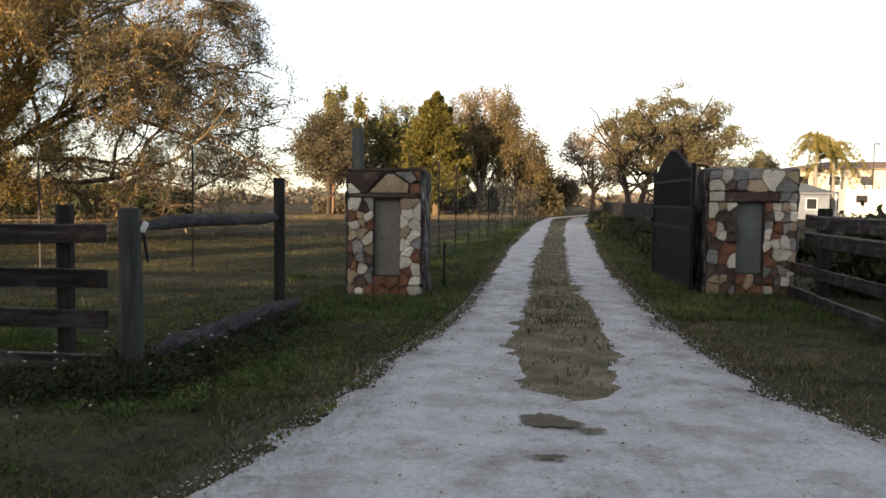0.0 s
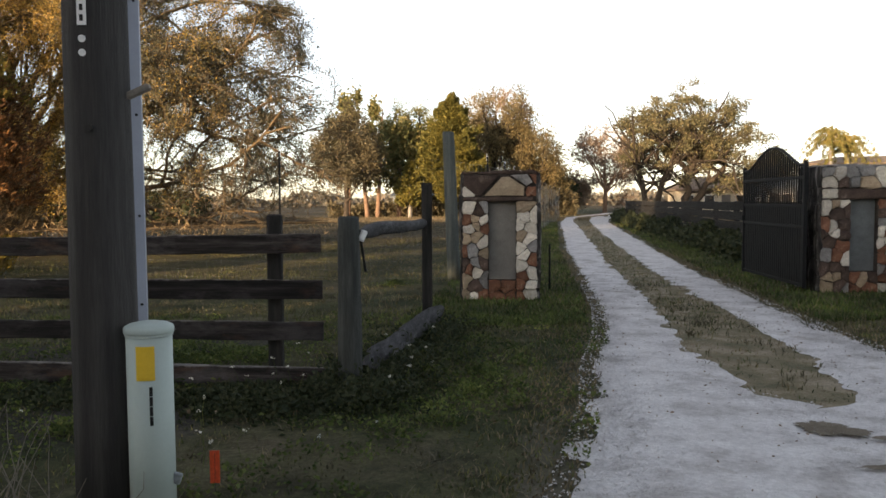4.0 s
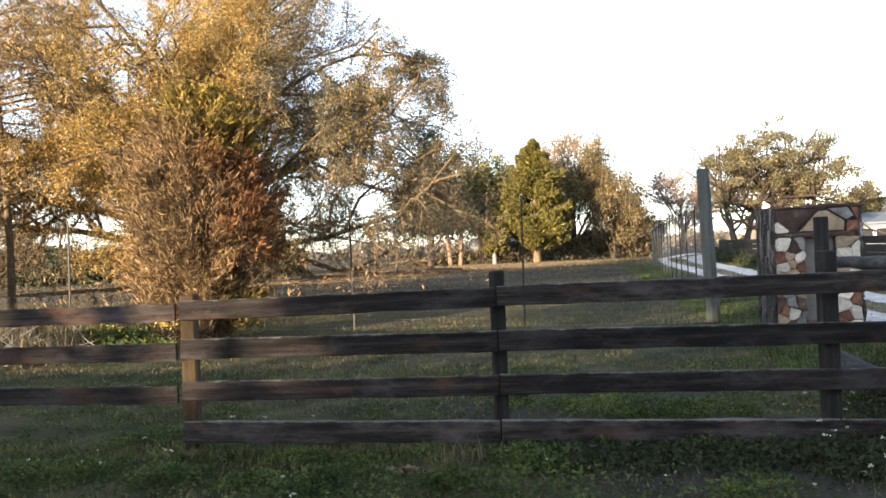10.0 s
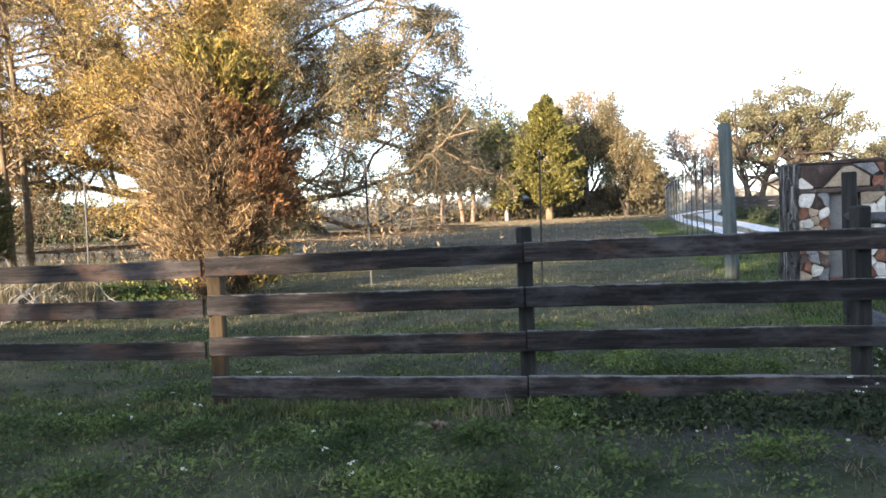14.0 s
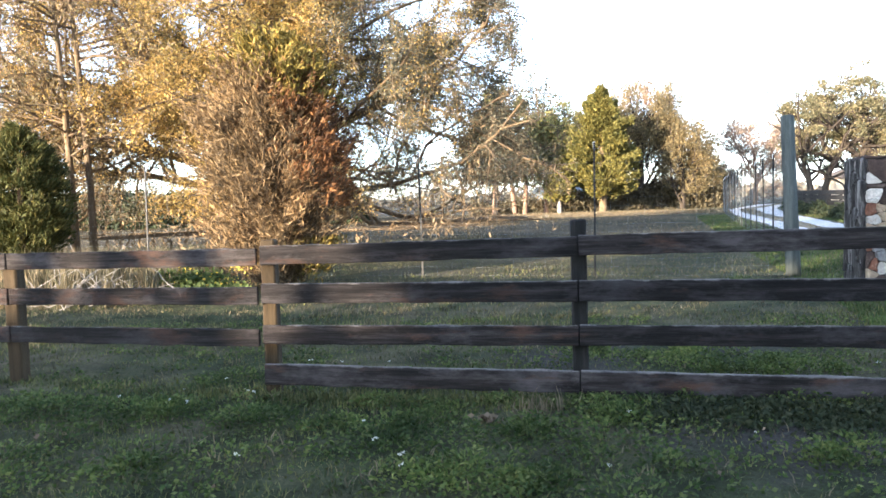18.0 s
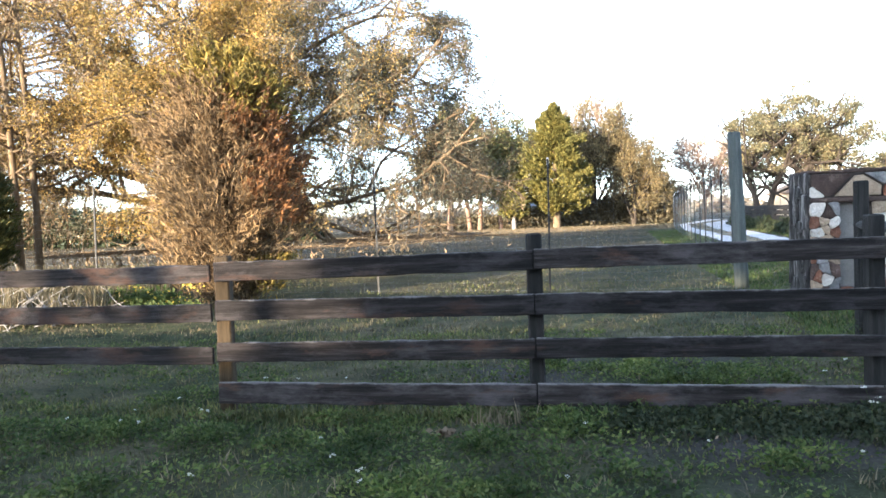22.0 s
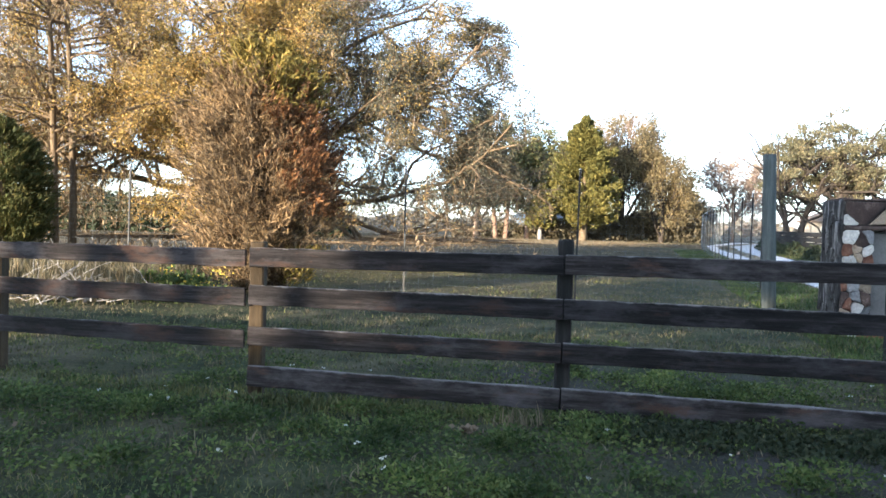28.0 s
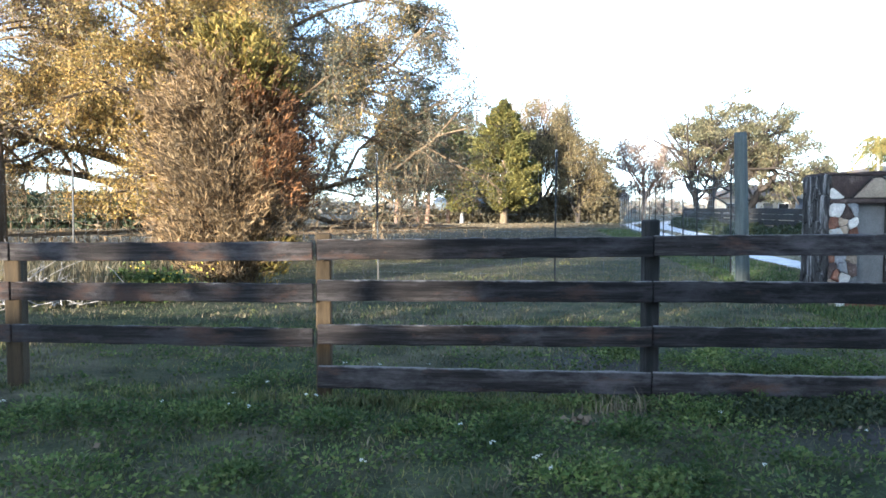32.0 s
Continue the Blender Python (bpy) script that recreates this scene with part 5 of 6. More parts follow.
def pedestal():
    t = thing("cable_pedestal", 3.395, 5.52, 0, "pale grey-green round plastic cable pedestal with a yellow sticker", "cable pedestal")
    part("tube", cyl_bm(0.095, 0.095, 0.955, 32, 1), PLASTIC, t, "", None, True)
    part("collar", cyl_bm(0.099, 0.099, 0.02, 32, 1), PLASTIC, t, "", pose(0, 0, 0.945), False)
    bm = bmesh.new()
    rings = []
    for r, z in ((0.1005, 0.0), (0.1035, 0.004), (0.1035, 0.022), (0.099, 0.030), (0.080, 0.040), (0.050, 0.047), (0.020, 0.050)):
        rings.append([bm.verts.new((r * math.cos(2 * math.pi * k / 32), r * math.sin(2 * math.pi * k / 32), z)) for k in range(32)])
    for lo, hi in zip(rings, rings[1:]):
        for k in range(32):
            bm.faces.new((lo[k], lo[(k + 1) % 32], hi[(k + 1) % 32], hi[k]))
    bm.faces.new(rings[-1])
    bm.faces.new(rings[0][::-1])
    part("lid", bm, PLASTIC, t, "shallow domed plastic lid", pose(0, 0, 0.955), True)

    def wrap(name, a0, a1, z0, z1, mat, label, r=0.0965):
        bm = bmesh.new()
        n = 8
        lo = [bm.verts.new((r * math.sin(a0 + (a1 - a0) * k / n), -r * math.cos(a0 + (a1 - a0) * k / n), z0)) for k in range(n + 1)]
        hi = [bm.verts.new((v.co.x, v.co.y, z1)) for v in lo]
        for k in range(n):
            bm.faces.new((lo[k], lo[k + 1], hi[k + 1], hi[k]))
        part(name, bm, mat, t, label)

    wrap("sticker", -0.28, 0.52, 0.765, 0.91, YELLOW, "plain yellow warning sticker")
    for k in range(4):
        z = 0.70 - k * 0.042
        wrap("label_bar", 0.26, 0.40, z, z + 0.039, BLACK, "dark stacked marking strip", 0.0968)
    part("hasp", box_bm(0.04, 0.02, 0.05, 0.005), GALV, t, "small metal hasp near the foot", pose(0.105, -0.01, 0.32, 0, 20, 0))
    f = thing("marker_flag", 3.50, 6.15, 0, "small orange plastic marker flag on a wire", "flag")
    part("wire", cyl_bm(0.002, 0.002, 0.22, 6), STEEL, f)
    part("flag", box_bm(0.05, 0.003, 0.17, 0.0, (0.0, 0, 0.15)), ORANGE, f)


# ---- trees ----
def crown_points(rng, centre, radii, n, clumps, tight=0.17, hollow=0.45, low_cut=-1.0):
    """Places for leaves in ragged clumps that fill a rounded crown."""
    d = rng.normal(size=(clumps * 3, 3))
    d /= np.linalg.norm(d, axis=1, keepdims=True)
    r = rng.uniform(hollow, 1.0, (clumps * 3, 1)) ** 0.7
    c = d * r
    c = c[c[:, 2] > low_cut][:clumps]
    p = c[rng.integers(0, len(c), n)] + rng.normal(0, tight, (n, 3)) * rng.uniform(0.5, 1.2, (n, 1))
    return np.asarray(centre) + p * np.asarray(radii), np.asarray(centre) + c * np.asarray(radii)


def tree_thing(name, x, y, label, trunk_paths, parts, bark, category="tree", group="", sides=7, main=1, limbs=0):
    """A tree: stems, then limbs, then the fine rest of the wood in one mesh, then foliage; all given in world places."""
    t = thing(name, x, y, 0, label, category, group)
    home = Matrix.Translation((-x, -y, 0))
    order = [("trunk", [p]) for p in trunk_paths[:main]] + [("limb", [p]) for p in trunk_paths[main:main + limbs]]
    rest = trunk_paths[main + limbs:]
    if rest:
        order.append(("twig", rest))
    for pname, paths in order:
        me = tubes(pname, paths, sides, bark)
        me.transform(home)
        ob = put(pname, me, t)
        if pname == "twig":
            ob["kind"] = "stuff"
    for pname, me, plabel in parts:
        me.transform(home)
        ob = put(pname, me, t, None, plabel)
        if pname == "flowers":
            ob["kind"] = "stuff"
    return t


def round_tree(name, x, y, h, rx, rz, label, leaf, bark, seed, n=9000, size=0.22, clumps=70, trunk=0.22, forks=2, spread=1.5, centre=None, cut=-0.75, tight=0.17):
    """A broad tree: forked trunk, limbs to the clumps, a ragged crown."""
    rng = np.random.default_rng(seed)
    c = np.array(centre if centre else (x, y, h - rz))
    pts, cl = crown_points(rng, c, (rx, rx, rz), n, clumps, tight, 0.4, cut)
    paths = []
    fork_z = max(0.8, (h - 2 * rz) * 0.9 + 0.3)
    for k in range(forks):
        a = 2 * math.pi * k / forks + rng.uniform(-0.3, 0.3)
        bx, by = (x + 0.5 * spread * math.cos(a) * (forks > 1), y + 0.3 * math.sin(a))
        top = c + np.array((math.cos(a), math.sin(a), 0)) * rx * 0.3
        f = np.linspace(0, 1, 8)[:, None]
        p = np.array((bx, by, -0.1)) * (1 - f) + top * f + np.concatenate([np.zeros((1, 3)), rng.normal(0, 0.12, (7, 3))])
        paths.append((p, trunk * np.linspace(1.15, 0.45, 8)))
    for q in cl[:: max(1, len(cl) // 45)]:
        p0 = paths[rng.integers(0, forks)][0][rng.integers(3, 8)]
        f = np.linspace(0, 1, 6)[:, None]
        p = p0 * (1 - f) + q * f + np.concatenate([np.zeros((1, 3)), rng.normal(0, 0.15, (5, 3))]) + np.array((0, 0, 0.25)) * np.sin(f * np.pi)
        paths.append((p, trunk * 0.38 * np.linspace(1, 0.15, 6)))
    return tree_thing(name, x, y, label, paths, [("crown", leaves("crown", pts, size, leaf, rng, 1.6), "")], bark, main=forks)


def branch_tree(name, x, y, h, r, label, leaf, bark, seed, n, size, spread=0.3, limbs=15, low=0.04):
    """A far tree grown limb by limb, with leaves or fine twigs in tufts at the branch ends."""
    rng = np.random.default_rng(seed)
    out = []
    trunk = np.array([(x, y, -0.1), (x + 0.1, y, h * 0.2), (x - 0.05, y, h * 0.42), (x + 0.05, y, h * 0.62)])
    for k in range(limbs):
        a = 2.4 * k + rng.uniform(-0.4, 0.4)
        z = h * rng.uniform(low, 0.5)
        grow(rng, (x, y, z), (math.cos(a) * 0.75, math.sin(a) * 0.75, rng.uniform(0.25, 1.2)), h * rng.uniform(0.38, 0.6), 0.012 * h, 0, 2, out, 6, 0.15, 0.01, 0.48, 0.7, 6)
    env = (np.array((x, y, h * 0.5)), np.array((r, r, h * 0.52)))
    out = [o for o in out if inside(o[1][len(o[1]) // 2:], *env).all()]
    ends = np.concatenate([p[2:] for lv, p, _ in out if lv == 2])
    pts = ends[rng.integers(0, len(ends), n)] + rng.normal(0, spread, (n, 3))
    pts[:, 2] = np.maximum(pts[:, 2], 0.1)
    wood = [(p, np.maximum(q, 0.016)) for _, p, q in out]
    return tree_thing(name, x, y, label, [(trunk, 0.022 * h * np.array([1.2, 1, 0.8, 0.4]))] + wood, [("crown", leaves("crown", pts, size, leaf, rng, 1.7), "")], bark, sides=5)


def cone_points(rng, x, y, z0, h, prof, n, tiers=60, droop=0.15, least=0.72):
    """Places for needles on tiers of drooping branches inside an outline."""
    k = rng.integers(0, tiers * 7, n)
    rs = np.random.default_rng(int(h * 100) + n)
    bz, ba, bl = rs.uniform(0, 1, tiers * 7) ** 1.15, rs.uniform(0, 2 * np.pi, tiers * 7), rs.uniform(least, 1.12, tiers * 7)
    f = rng.uniform(0.25, 1.0, n) ** 0.6
    r = np.interp(bz[k], *zip(*prof)) * bl[k] * f
    a = ba[k] + rng.normal(0, 0.14, n)
    z = z0 + bz[k] * h + r * droop * 0.8 - f ** 2 * droop * 0.5 + rng.normal(0, 0.022 * h, n)
    return np.stack([x + r * np.cos(a), y + r * np.sin(a), z], -1), np.stack([np.cos(a), np.sin(a), np.full(n, 0.25)], -1)


def inside(p, centre, radii):
    return (((np.asarray(p) - centre) / radii) ** 2).sum(-1) < 1.0


def build_big_oak():
    """The huge oak: a short trunk, a fan of long crooked limbs, thin foliage in patches with sky between."""
    rng = np.random.default_rng(52)
    x, y = -8.75, 29.5
    out = []
    trunk = np.array([(x, y, -0.2), (x + 0.05, y, 0.5), (x + 0.1, y, 1.2), (x + 0.05, y - 0.05, 2.0), (x - 0.05, y, 2.8), (x - 0.1, y, 3.6)])
    stem = [(trunk, np.array([0.85, 0.66, 0.60, 0.58, 0.5, 0.34]))]
    # low spreading limbs first, then the rising ones: direction, length, start height, radius, lift
    limbs = [((0.95, -0.30, 0.06), 12.5, 1.7, 0.17, -0.006), ((0.95, -0.10, 0.22), 13.0, 2.1, 0.19, -0.008), ((0.9, -0.35, 0.36), 13.0, 2.4, 0.19, -0.006),
             ((0.93, 0.15, 0.46), 13.0, 2.6, 0.17, -0.006), ((0.88, -0.15, 0.6), 12.5, 2.8, 0.19, 0.0), ((0.75, -0.4, 0.75), 11.0, 3.0, 0.18, 0.004), ((0.55, 0.3, 0.95), 9.5, 3.2, 0.17, 0.004),
             ((0.25, -0.35, 1.1), 9.5, 3.3, 0.19, 0.005), ((-0.1, -0.4, 1.1), 9.5, 3.4, 0.19, 0.005), ((-0.4, 0.2, 1.0), 9.5, 3.3, 0.18, 0.005), ((-0.55, -0.35, 0.85), 10.0, 3.0, 0.20, 0.003),
             ((-0.8, -0.2, 0.62), 10.5, 2.8, 0.20, 0.0), ((-0.9, -0.35, 0.40), 11.0, 2.5, 0.20, -0.004), ((-0.95, 0.1, 0.25), 11.0, 2.2, 0.18, -0.005), ((-0.9, -0.5, 0.10), 10.0, 1.8, 0.16, -0.004),
             ((0.3, -0.95, 0.25), 8.0, 2.0, 0.15, -0.008), ((-0.35, -0.9, 0.3), 8.0, 2.2, 0.15, -0.006), ((0.5, -0.8, 0.55), 8.5, 2.6, 0.15, 0.0), ((-0.3, -0.85, 0.7), 8.5, 2.8, 0.15, 0.0),
             ((0.2, 0.9, 0.5), 7.5, 2.5, 0.14, 0.0), ((-0.6, 0.7, 0.5), 7.5, 2.5, 0.14, 0.0), ((0.75, 0.6, 0.25), 8.5, 2.2, 0.14, -0.006),
             ((0.5, -0.85, 0.12), 7.5, 2.2, 0.14, -0.008), ((0.25, -0.95, 0.06), 7.0, 1.9, 0.13, -0.008), ((0.65, -0.75, 0.22), 8.0, 2.4, 0.14, -0.006), ((0.4, -0.9, 0.4), 7.0, 2.6, 0.13, -0.004)]
    for way, ln, z, r, lift in limbs:
        grow(rng, (x, y, z), way, ln, r * 0.78, 0, 3, out, 10, 0.15, lift, 0.42, 0.72, 9)
    env = (np.array((-8.1, 29.7, 3.6)), np.array((11.0, 9.2, 7.6)))
    cut = []
    for lv, p, r in out:
        p = np.maximum(p, (-99, -99, 0.8))
        n = int(np.argmin(np.append(inside(p, *env), False)))
        if n >= 3:
            cut.append((lv, p[:n], np.minimum(r[:n], r[0] * np.linspace(1.0, 0.2, n))))
    out = cut
    big = [(p, r) for lv, p, r in out if lv == 0]
    field = lambda p, k, seed: noise.noise(Vector((p[0] * k, p[1] * k, p[2] * k * 1.3 + seed)))
    kept, dense = [], []
    for lv, p, r in out:
        if lv == 0:
            continue
        m = p[len(p) // 2]
        low = m[2] < 1.3 + 0.1 * max(m[0] + 8.5, 0)
        patch = field(m, 0.42, 3.0) + 0.6 * field(m, 1.1, 8.0)
        if lv == 3 and (patch < -0.26 - 0.2 * (m[0] > -6.0) or (low and rng.uniform() < 0.45)):
            continue
        kept.append((lv, p, r))
        full = np.interp(m[2], (1.5, 4.5, 7.5), (0.42, 0.85, 1.2))
        if m[1] < 27.3 and -9.5 < m[0] < -3.2:
            full = 1.25
            patch = max(patch, 0.0)
        elif m[0] > -6.0:
            full = np.interp(m[2], (1.2, 2.6, 5.0), (0.28, 0.7, 1.4))
            patch = patch * 0.55 + 0.08
        elif m[0] > -9.8:
            full = max(full, 0.9)
            patch = patch * 0.8 + 0.05
        elif m[2] < 2.6:
            full = 0.75
        else:
            full *= 0.62
        dense.append(full * np.clip(0.8 + 1.5 * patch, 0.12, 1.7))
    second = [(p, np.maximum(r, 0.03)) for lv, p, r in kept if lv == 1]
    thin = [(p, np.maximum(r, 0.014 if lv == 2 else 0.0085)) for lv, p, r in kept if lv >= 2]
    leaf = np.concatenate([along_limbs([o], rng, 46 * d, 0.11, 2) for o, d in zip(kept, dense)])
    leaf = leaf[inside(leaf, env[0], env[1] * 1.05) & (leaf[:, 2] > 1.15)]
    moss = along_limbs(kept, rng, 0.35, 0.05, 1)
    moss = np.concatenate([moss + (0, 0, -0.10 * k) + rng.normal(0, 0.03, moss.shape) for k in range(4)])
    moss[:, 2] = np.maximum(moss[:, 2], 0.5)
    # right flank and low left get the leaf whose colour holds their shade
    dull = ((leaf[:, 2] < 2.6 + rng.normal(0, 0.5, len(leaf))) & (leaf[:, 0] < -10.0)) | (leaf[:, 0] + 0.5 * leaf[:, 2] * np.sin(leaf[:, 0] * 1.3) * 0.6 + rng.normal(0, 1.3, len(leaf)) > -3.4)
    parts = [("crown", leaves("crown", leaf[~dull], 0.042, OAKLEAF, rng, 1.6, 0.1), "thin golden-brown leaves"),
             ("crown", leaves("crown", leaf[dull], 0.043, SHADEOAKLEAF, rng, 1.6, 0.1), "grey-olive leaves with the flank shade put into their colour"),
             ("moss", leaves("moss", moss, 0.05, MOSS, rng, 3.2, 1.6), "pale hanging strands of moss")]
    t = tree_thing("oak_tree", x, y, "huge spreading oak with golden winter leaves and hanging moss", stem + big + second, parts, BARK, sides=7, main=1, limbs=len(big) + len(second))
    me = tubes("twig", thin, 3, BARK)
    me.transform(Matrix.Translation((-x, -y, 0)))
    put("twig", me, t, None, "fine grey-brown twigs")["kind"] = "stuff"


def build_cedar():
    """The half-dead cedar behind the board fence: brown twigs, rusty flank, green tip."""
    rng = np.random.default_rng(61)
    x, y = -3.8, 17.0
    prof = ((0.0, 0.85), (0.10, 1.1), (0.3, 1.35), (0.5, 1.42), (0.68, 1.25), (0.84, 0.98), (0.94, 0.62), (1.0, 0.25))
    wood, tips = [(np.array([(x, y, -0.1), (x + 0.03, y, 1.0), (x - 0.05, y, 2.4), (x - 0.12, y, 4.1)]), np.array([0.15, 0.12, 0.08, 0.02]))], []
    for k in range(620):
        f = rng.uniform(0, 1) ** 0.9
        z = 0.4 + 4.1 * f
        a, r = rng.uniform(0, 2 * math.pi), float(np.interp(f, *zip(*prof))) * rng.uniform(0.55, 1.12)
        s = np.linspace(0, 1, 7)[:, None]
        rise = rng.uniform(0.35, 0.95)
        q = np.array((x - 0.1, y, z - rise)) + s * np.array((r * math.cos(a), r * math.sin(a), 0)) + s ** 1.6 * np.array((0, 0, rise)) + rng.normal(0, 0.03, (7, 3))
        q[:, 2] = np.maximum(q[:, 2], 0.12)
        wood.append((q, np.linspace(0.014, 0.004, 7)))
        for _ in range(7):
            b0 = q[rng.integers(2, 7)]
            d = unit(np.array((math.cos(a) * 0.5, math.sin(a) * 0.5, 0.5)) + rng.normal(0, 0.5, 3))
            q2 = b0 + np.linspace(0, 1, 4)[:, None] * d * rng.uniform(0.15, 0.42) + rng.normal(0, 0.012, (4, 3))
            tips.append((q2, np.linspace(0.006, 0.0025, 4), f))
    ends = np.concatenate([q for q, _, _ in tips])
    n = 150000
    pick = rng.integers(0, len(ends), n)
    p = ends[pick] + rng.normal(0, 0.045, (n, 3))
    hz = (p[:, 2] - 0.4) / 4.1
    side = (p[:, 0] - x) / 1.5 + rng.normal(0, 0.12, n)
    mott = np.array([noise.noise(Vector((q[0] * 2.2, q[1] * 2.2, q[2] * 1.2))) for q in p])
    green = (hz + rng.normal(0, 0.05, n) + side * 0.14 + mott * 0.10 > 0.88) | ((side > 0.45) & (hz > 0.72) & (mott > 0.1)) | ((hz < 0.13) & (side > 0.45))
    rust = ~green & (((side * 1.1 + np.minimum(hz, 0.8) + mott * 0.35 > 1.02) & (hz > 0.26)))
    dead = ~green & ~rust
    keep = rng.uniform(0, 1, n) < np.clip(0.72 + mott * 0.9, 0.15, 1.0) * np.interp(hz, (0.0, 0.45, 0.75), (0.5, 0.62, 1.0))
    up = np.tile((0.0, 0.0, 0.55), (n, 1)) + 0.5 * np.stack([p[:, 0] - x, p[:, 1] - y, 0 * p[:, 0]], -1)
    parts = [("dead_spray", leaves("dead_spray", p[dead & keep], 0.022, DEADNEEDLE, rng, 6.5, 0.0, up[dead & keep]), "dry tan twigs and needles"),
             ("rusty_spray", leaves("rusty_spray", p[rust], 0.03, RUSTNEEDLE, rng, 4.0, 0.0, up[rust]), "rust-red dying needles"),
             ("green_spray", leaves("green_spray", p[green], 0.034, CEDARTIP, rng, 4.0, 0.0, up[green]), "olive green living tip")]
    wood += [(q, r) for q, r, _ in tips]
    tree_thing("cedar_tree", x, y, "half-dead cedar with tan twigs, rusty flank and green tip", wood, parts, DEADWOOD, sides=4)


def build_near_trees():
    rng = np.random.default_rng(71)
    # slim twin-stemmed tree
    x, y = -10.6, 22.0
    out = []
    paths = []
    for dx, ln in ((-0.16, 0.0), (0.16, 0.25)):
        p = np.array([(x + dx, y + ln, -0.1), (x + dx * 1.1, y + ln, 2.0), (x + dx * 1.1 - 0.1, y + ln, 4.5), (x + dx - 0.25, y + ln, 7.0), (x + dx - 0.2, y + ln, 9.0)])
        paths.append((p, np.array([0.12, 0.09, 0.075, 0.055, 0.02])))
        for k in range(22):
            z = rng.uniform(2.2, 8.6)
            a = rng.uniform(0, 2 * math.pi)
            st = np.array((np.interp(z, p[:, 2], p[:, 0]), y + ln, z))
            grow(rng, st, (math.cos(a), math.sin(a), 0.35), rng.uniform(1.2, 2.6), 0.035, 1, 3, out, 5, 0.2, 0.0, 0.5, 0.8, 5)
    paths += [(p, np.maximum(r, 0.006)) for lv, p, r in out]
    pts = along_limbs(out, rng, 9, 0.09, 2)
    tree_thing("slim_tree", x, y, "slim twin-stemmed tree with sparse tan leaves", paths, [("crown", leaves("crown", pts, 0.06, RUSSET, rng, 1.7, 0.2), "")], BARK, sides=5)
    # dense juniper
    x, y = -11.0, 20.2
    prof = ((0.0, 0.8), (0.2, 1.15), (0.5, 1.2), (0.8, 0.85), (1.0, 0.2))
    p, ax = cone_points(rng, x, y, 0.5, 3.0, prof, 52000, 60, 0.1)
    tree_thing("juniper", x, y, "dense dark green rounded juniper", [(np.array([(x, y, -0.1), (x, y, 1.5), (x, y, 3.2)]), np.array([0.12, 0.09, 0.03]))],
               [("crown", leaves("crown", p, 0.03, JUNIPER, rng, 4.5, -0.6, ax), "")], BARK)
    # dead brush heap and yellow-flowered bush
    t = thing("brush_heap", -6.3, 14.6, 0, "heap of bleached dead branches in the weeds", "branches")
    for k in range(60):
        a, e = rng.uniform(0, math.pi), rng.uniform(0.05, 0.75)
        ln = rng.uniform(0.5, 1.5)
        st = np.array((rng.normal(0, 0.75), rng.normal(0, 0.4), rng.uniform(0.0, 0.2)))
        f = np.linspace(0, 1, 6)[:, None]
        q = st + f * ln * np.array((math.cos(a) * math.cos(e), math.sin(a) * math.cos(e) * 0.6, math.sin(e))) + rng.normal(0, 0.025, (6, 3))
        q[:, 2] = np.maximum(q[:, 2], 0.01)
        put("branch", tubes("branch", [(q, np.linspace(0.010, 0.004, 6))], 4, SUNBLEACHED), t)
    x, y = -4.6, 15.2
    pts, _ = crown_points(rng, (x, y, 0.28), (0.75, 0.4, 0.32), 2600, 30, 0.2, 0.2)
    fl, _ = crown_points(rng, (x, y, 0.42), (0.75, 0.4, 0.25), 130, 30, 0.2, 0.6)
    pts[:, 2], fl[:, 2] = np.maximum(pts[:, 2], 0.02), np.maximum(fl[:, 2], 0.1)
    tree_thing("flowering_bush", x, y, "low green bush dotted with yellow flowers", [(np.array([(x + dx, y, -0.05), (x + dx * 1.6, y, 0.3)]), np.array([0.012, 0.006])) for dx in np.linspace(-0.5, 0.5, 7)],
               [("foliage", leaves("foliage", pts, 0.05, WEED, rng), ""), ("flowers", leaves("flowers", fl, 0.045, GOLDPETAL, rng, 1.1), "yellow flower heads")], BARK, "bush", sides=4)
    # dry shrub branches at the foot of the pole
    t = thing("dry_shrub", 2.75, 5.35, 0, "thin leafless dry shrub at the foot of the pole", "shrub")
    for k in range(54):
        a = rng.uniform(0, 2 * math.pi)
        ln = rng.uniform(0.35, 0.8)
        f = np.linspace(0, 1, 6)[:, None]
        q = np.array((rng.normal(-0.02, 0.24), rng.normal(0, 0.14), 0)) + f * ln * np.array((math.cos(a) * 0.42, math.sin(a) * 0.25, 0.88)) + rng.normal(0, 0.018, (6, 3))
        q[:, 2] = np.maximum(q[:, 2], 0)
        put("twig", tubes("twig", [(q, np.linspace(0.0036, 0.0013, 6))], 4, DRYTWIG), t)


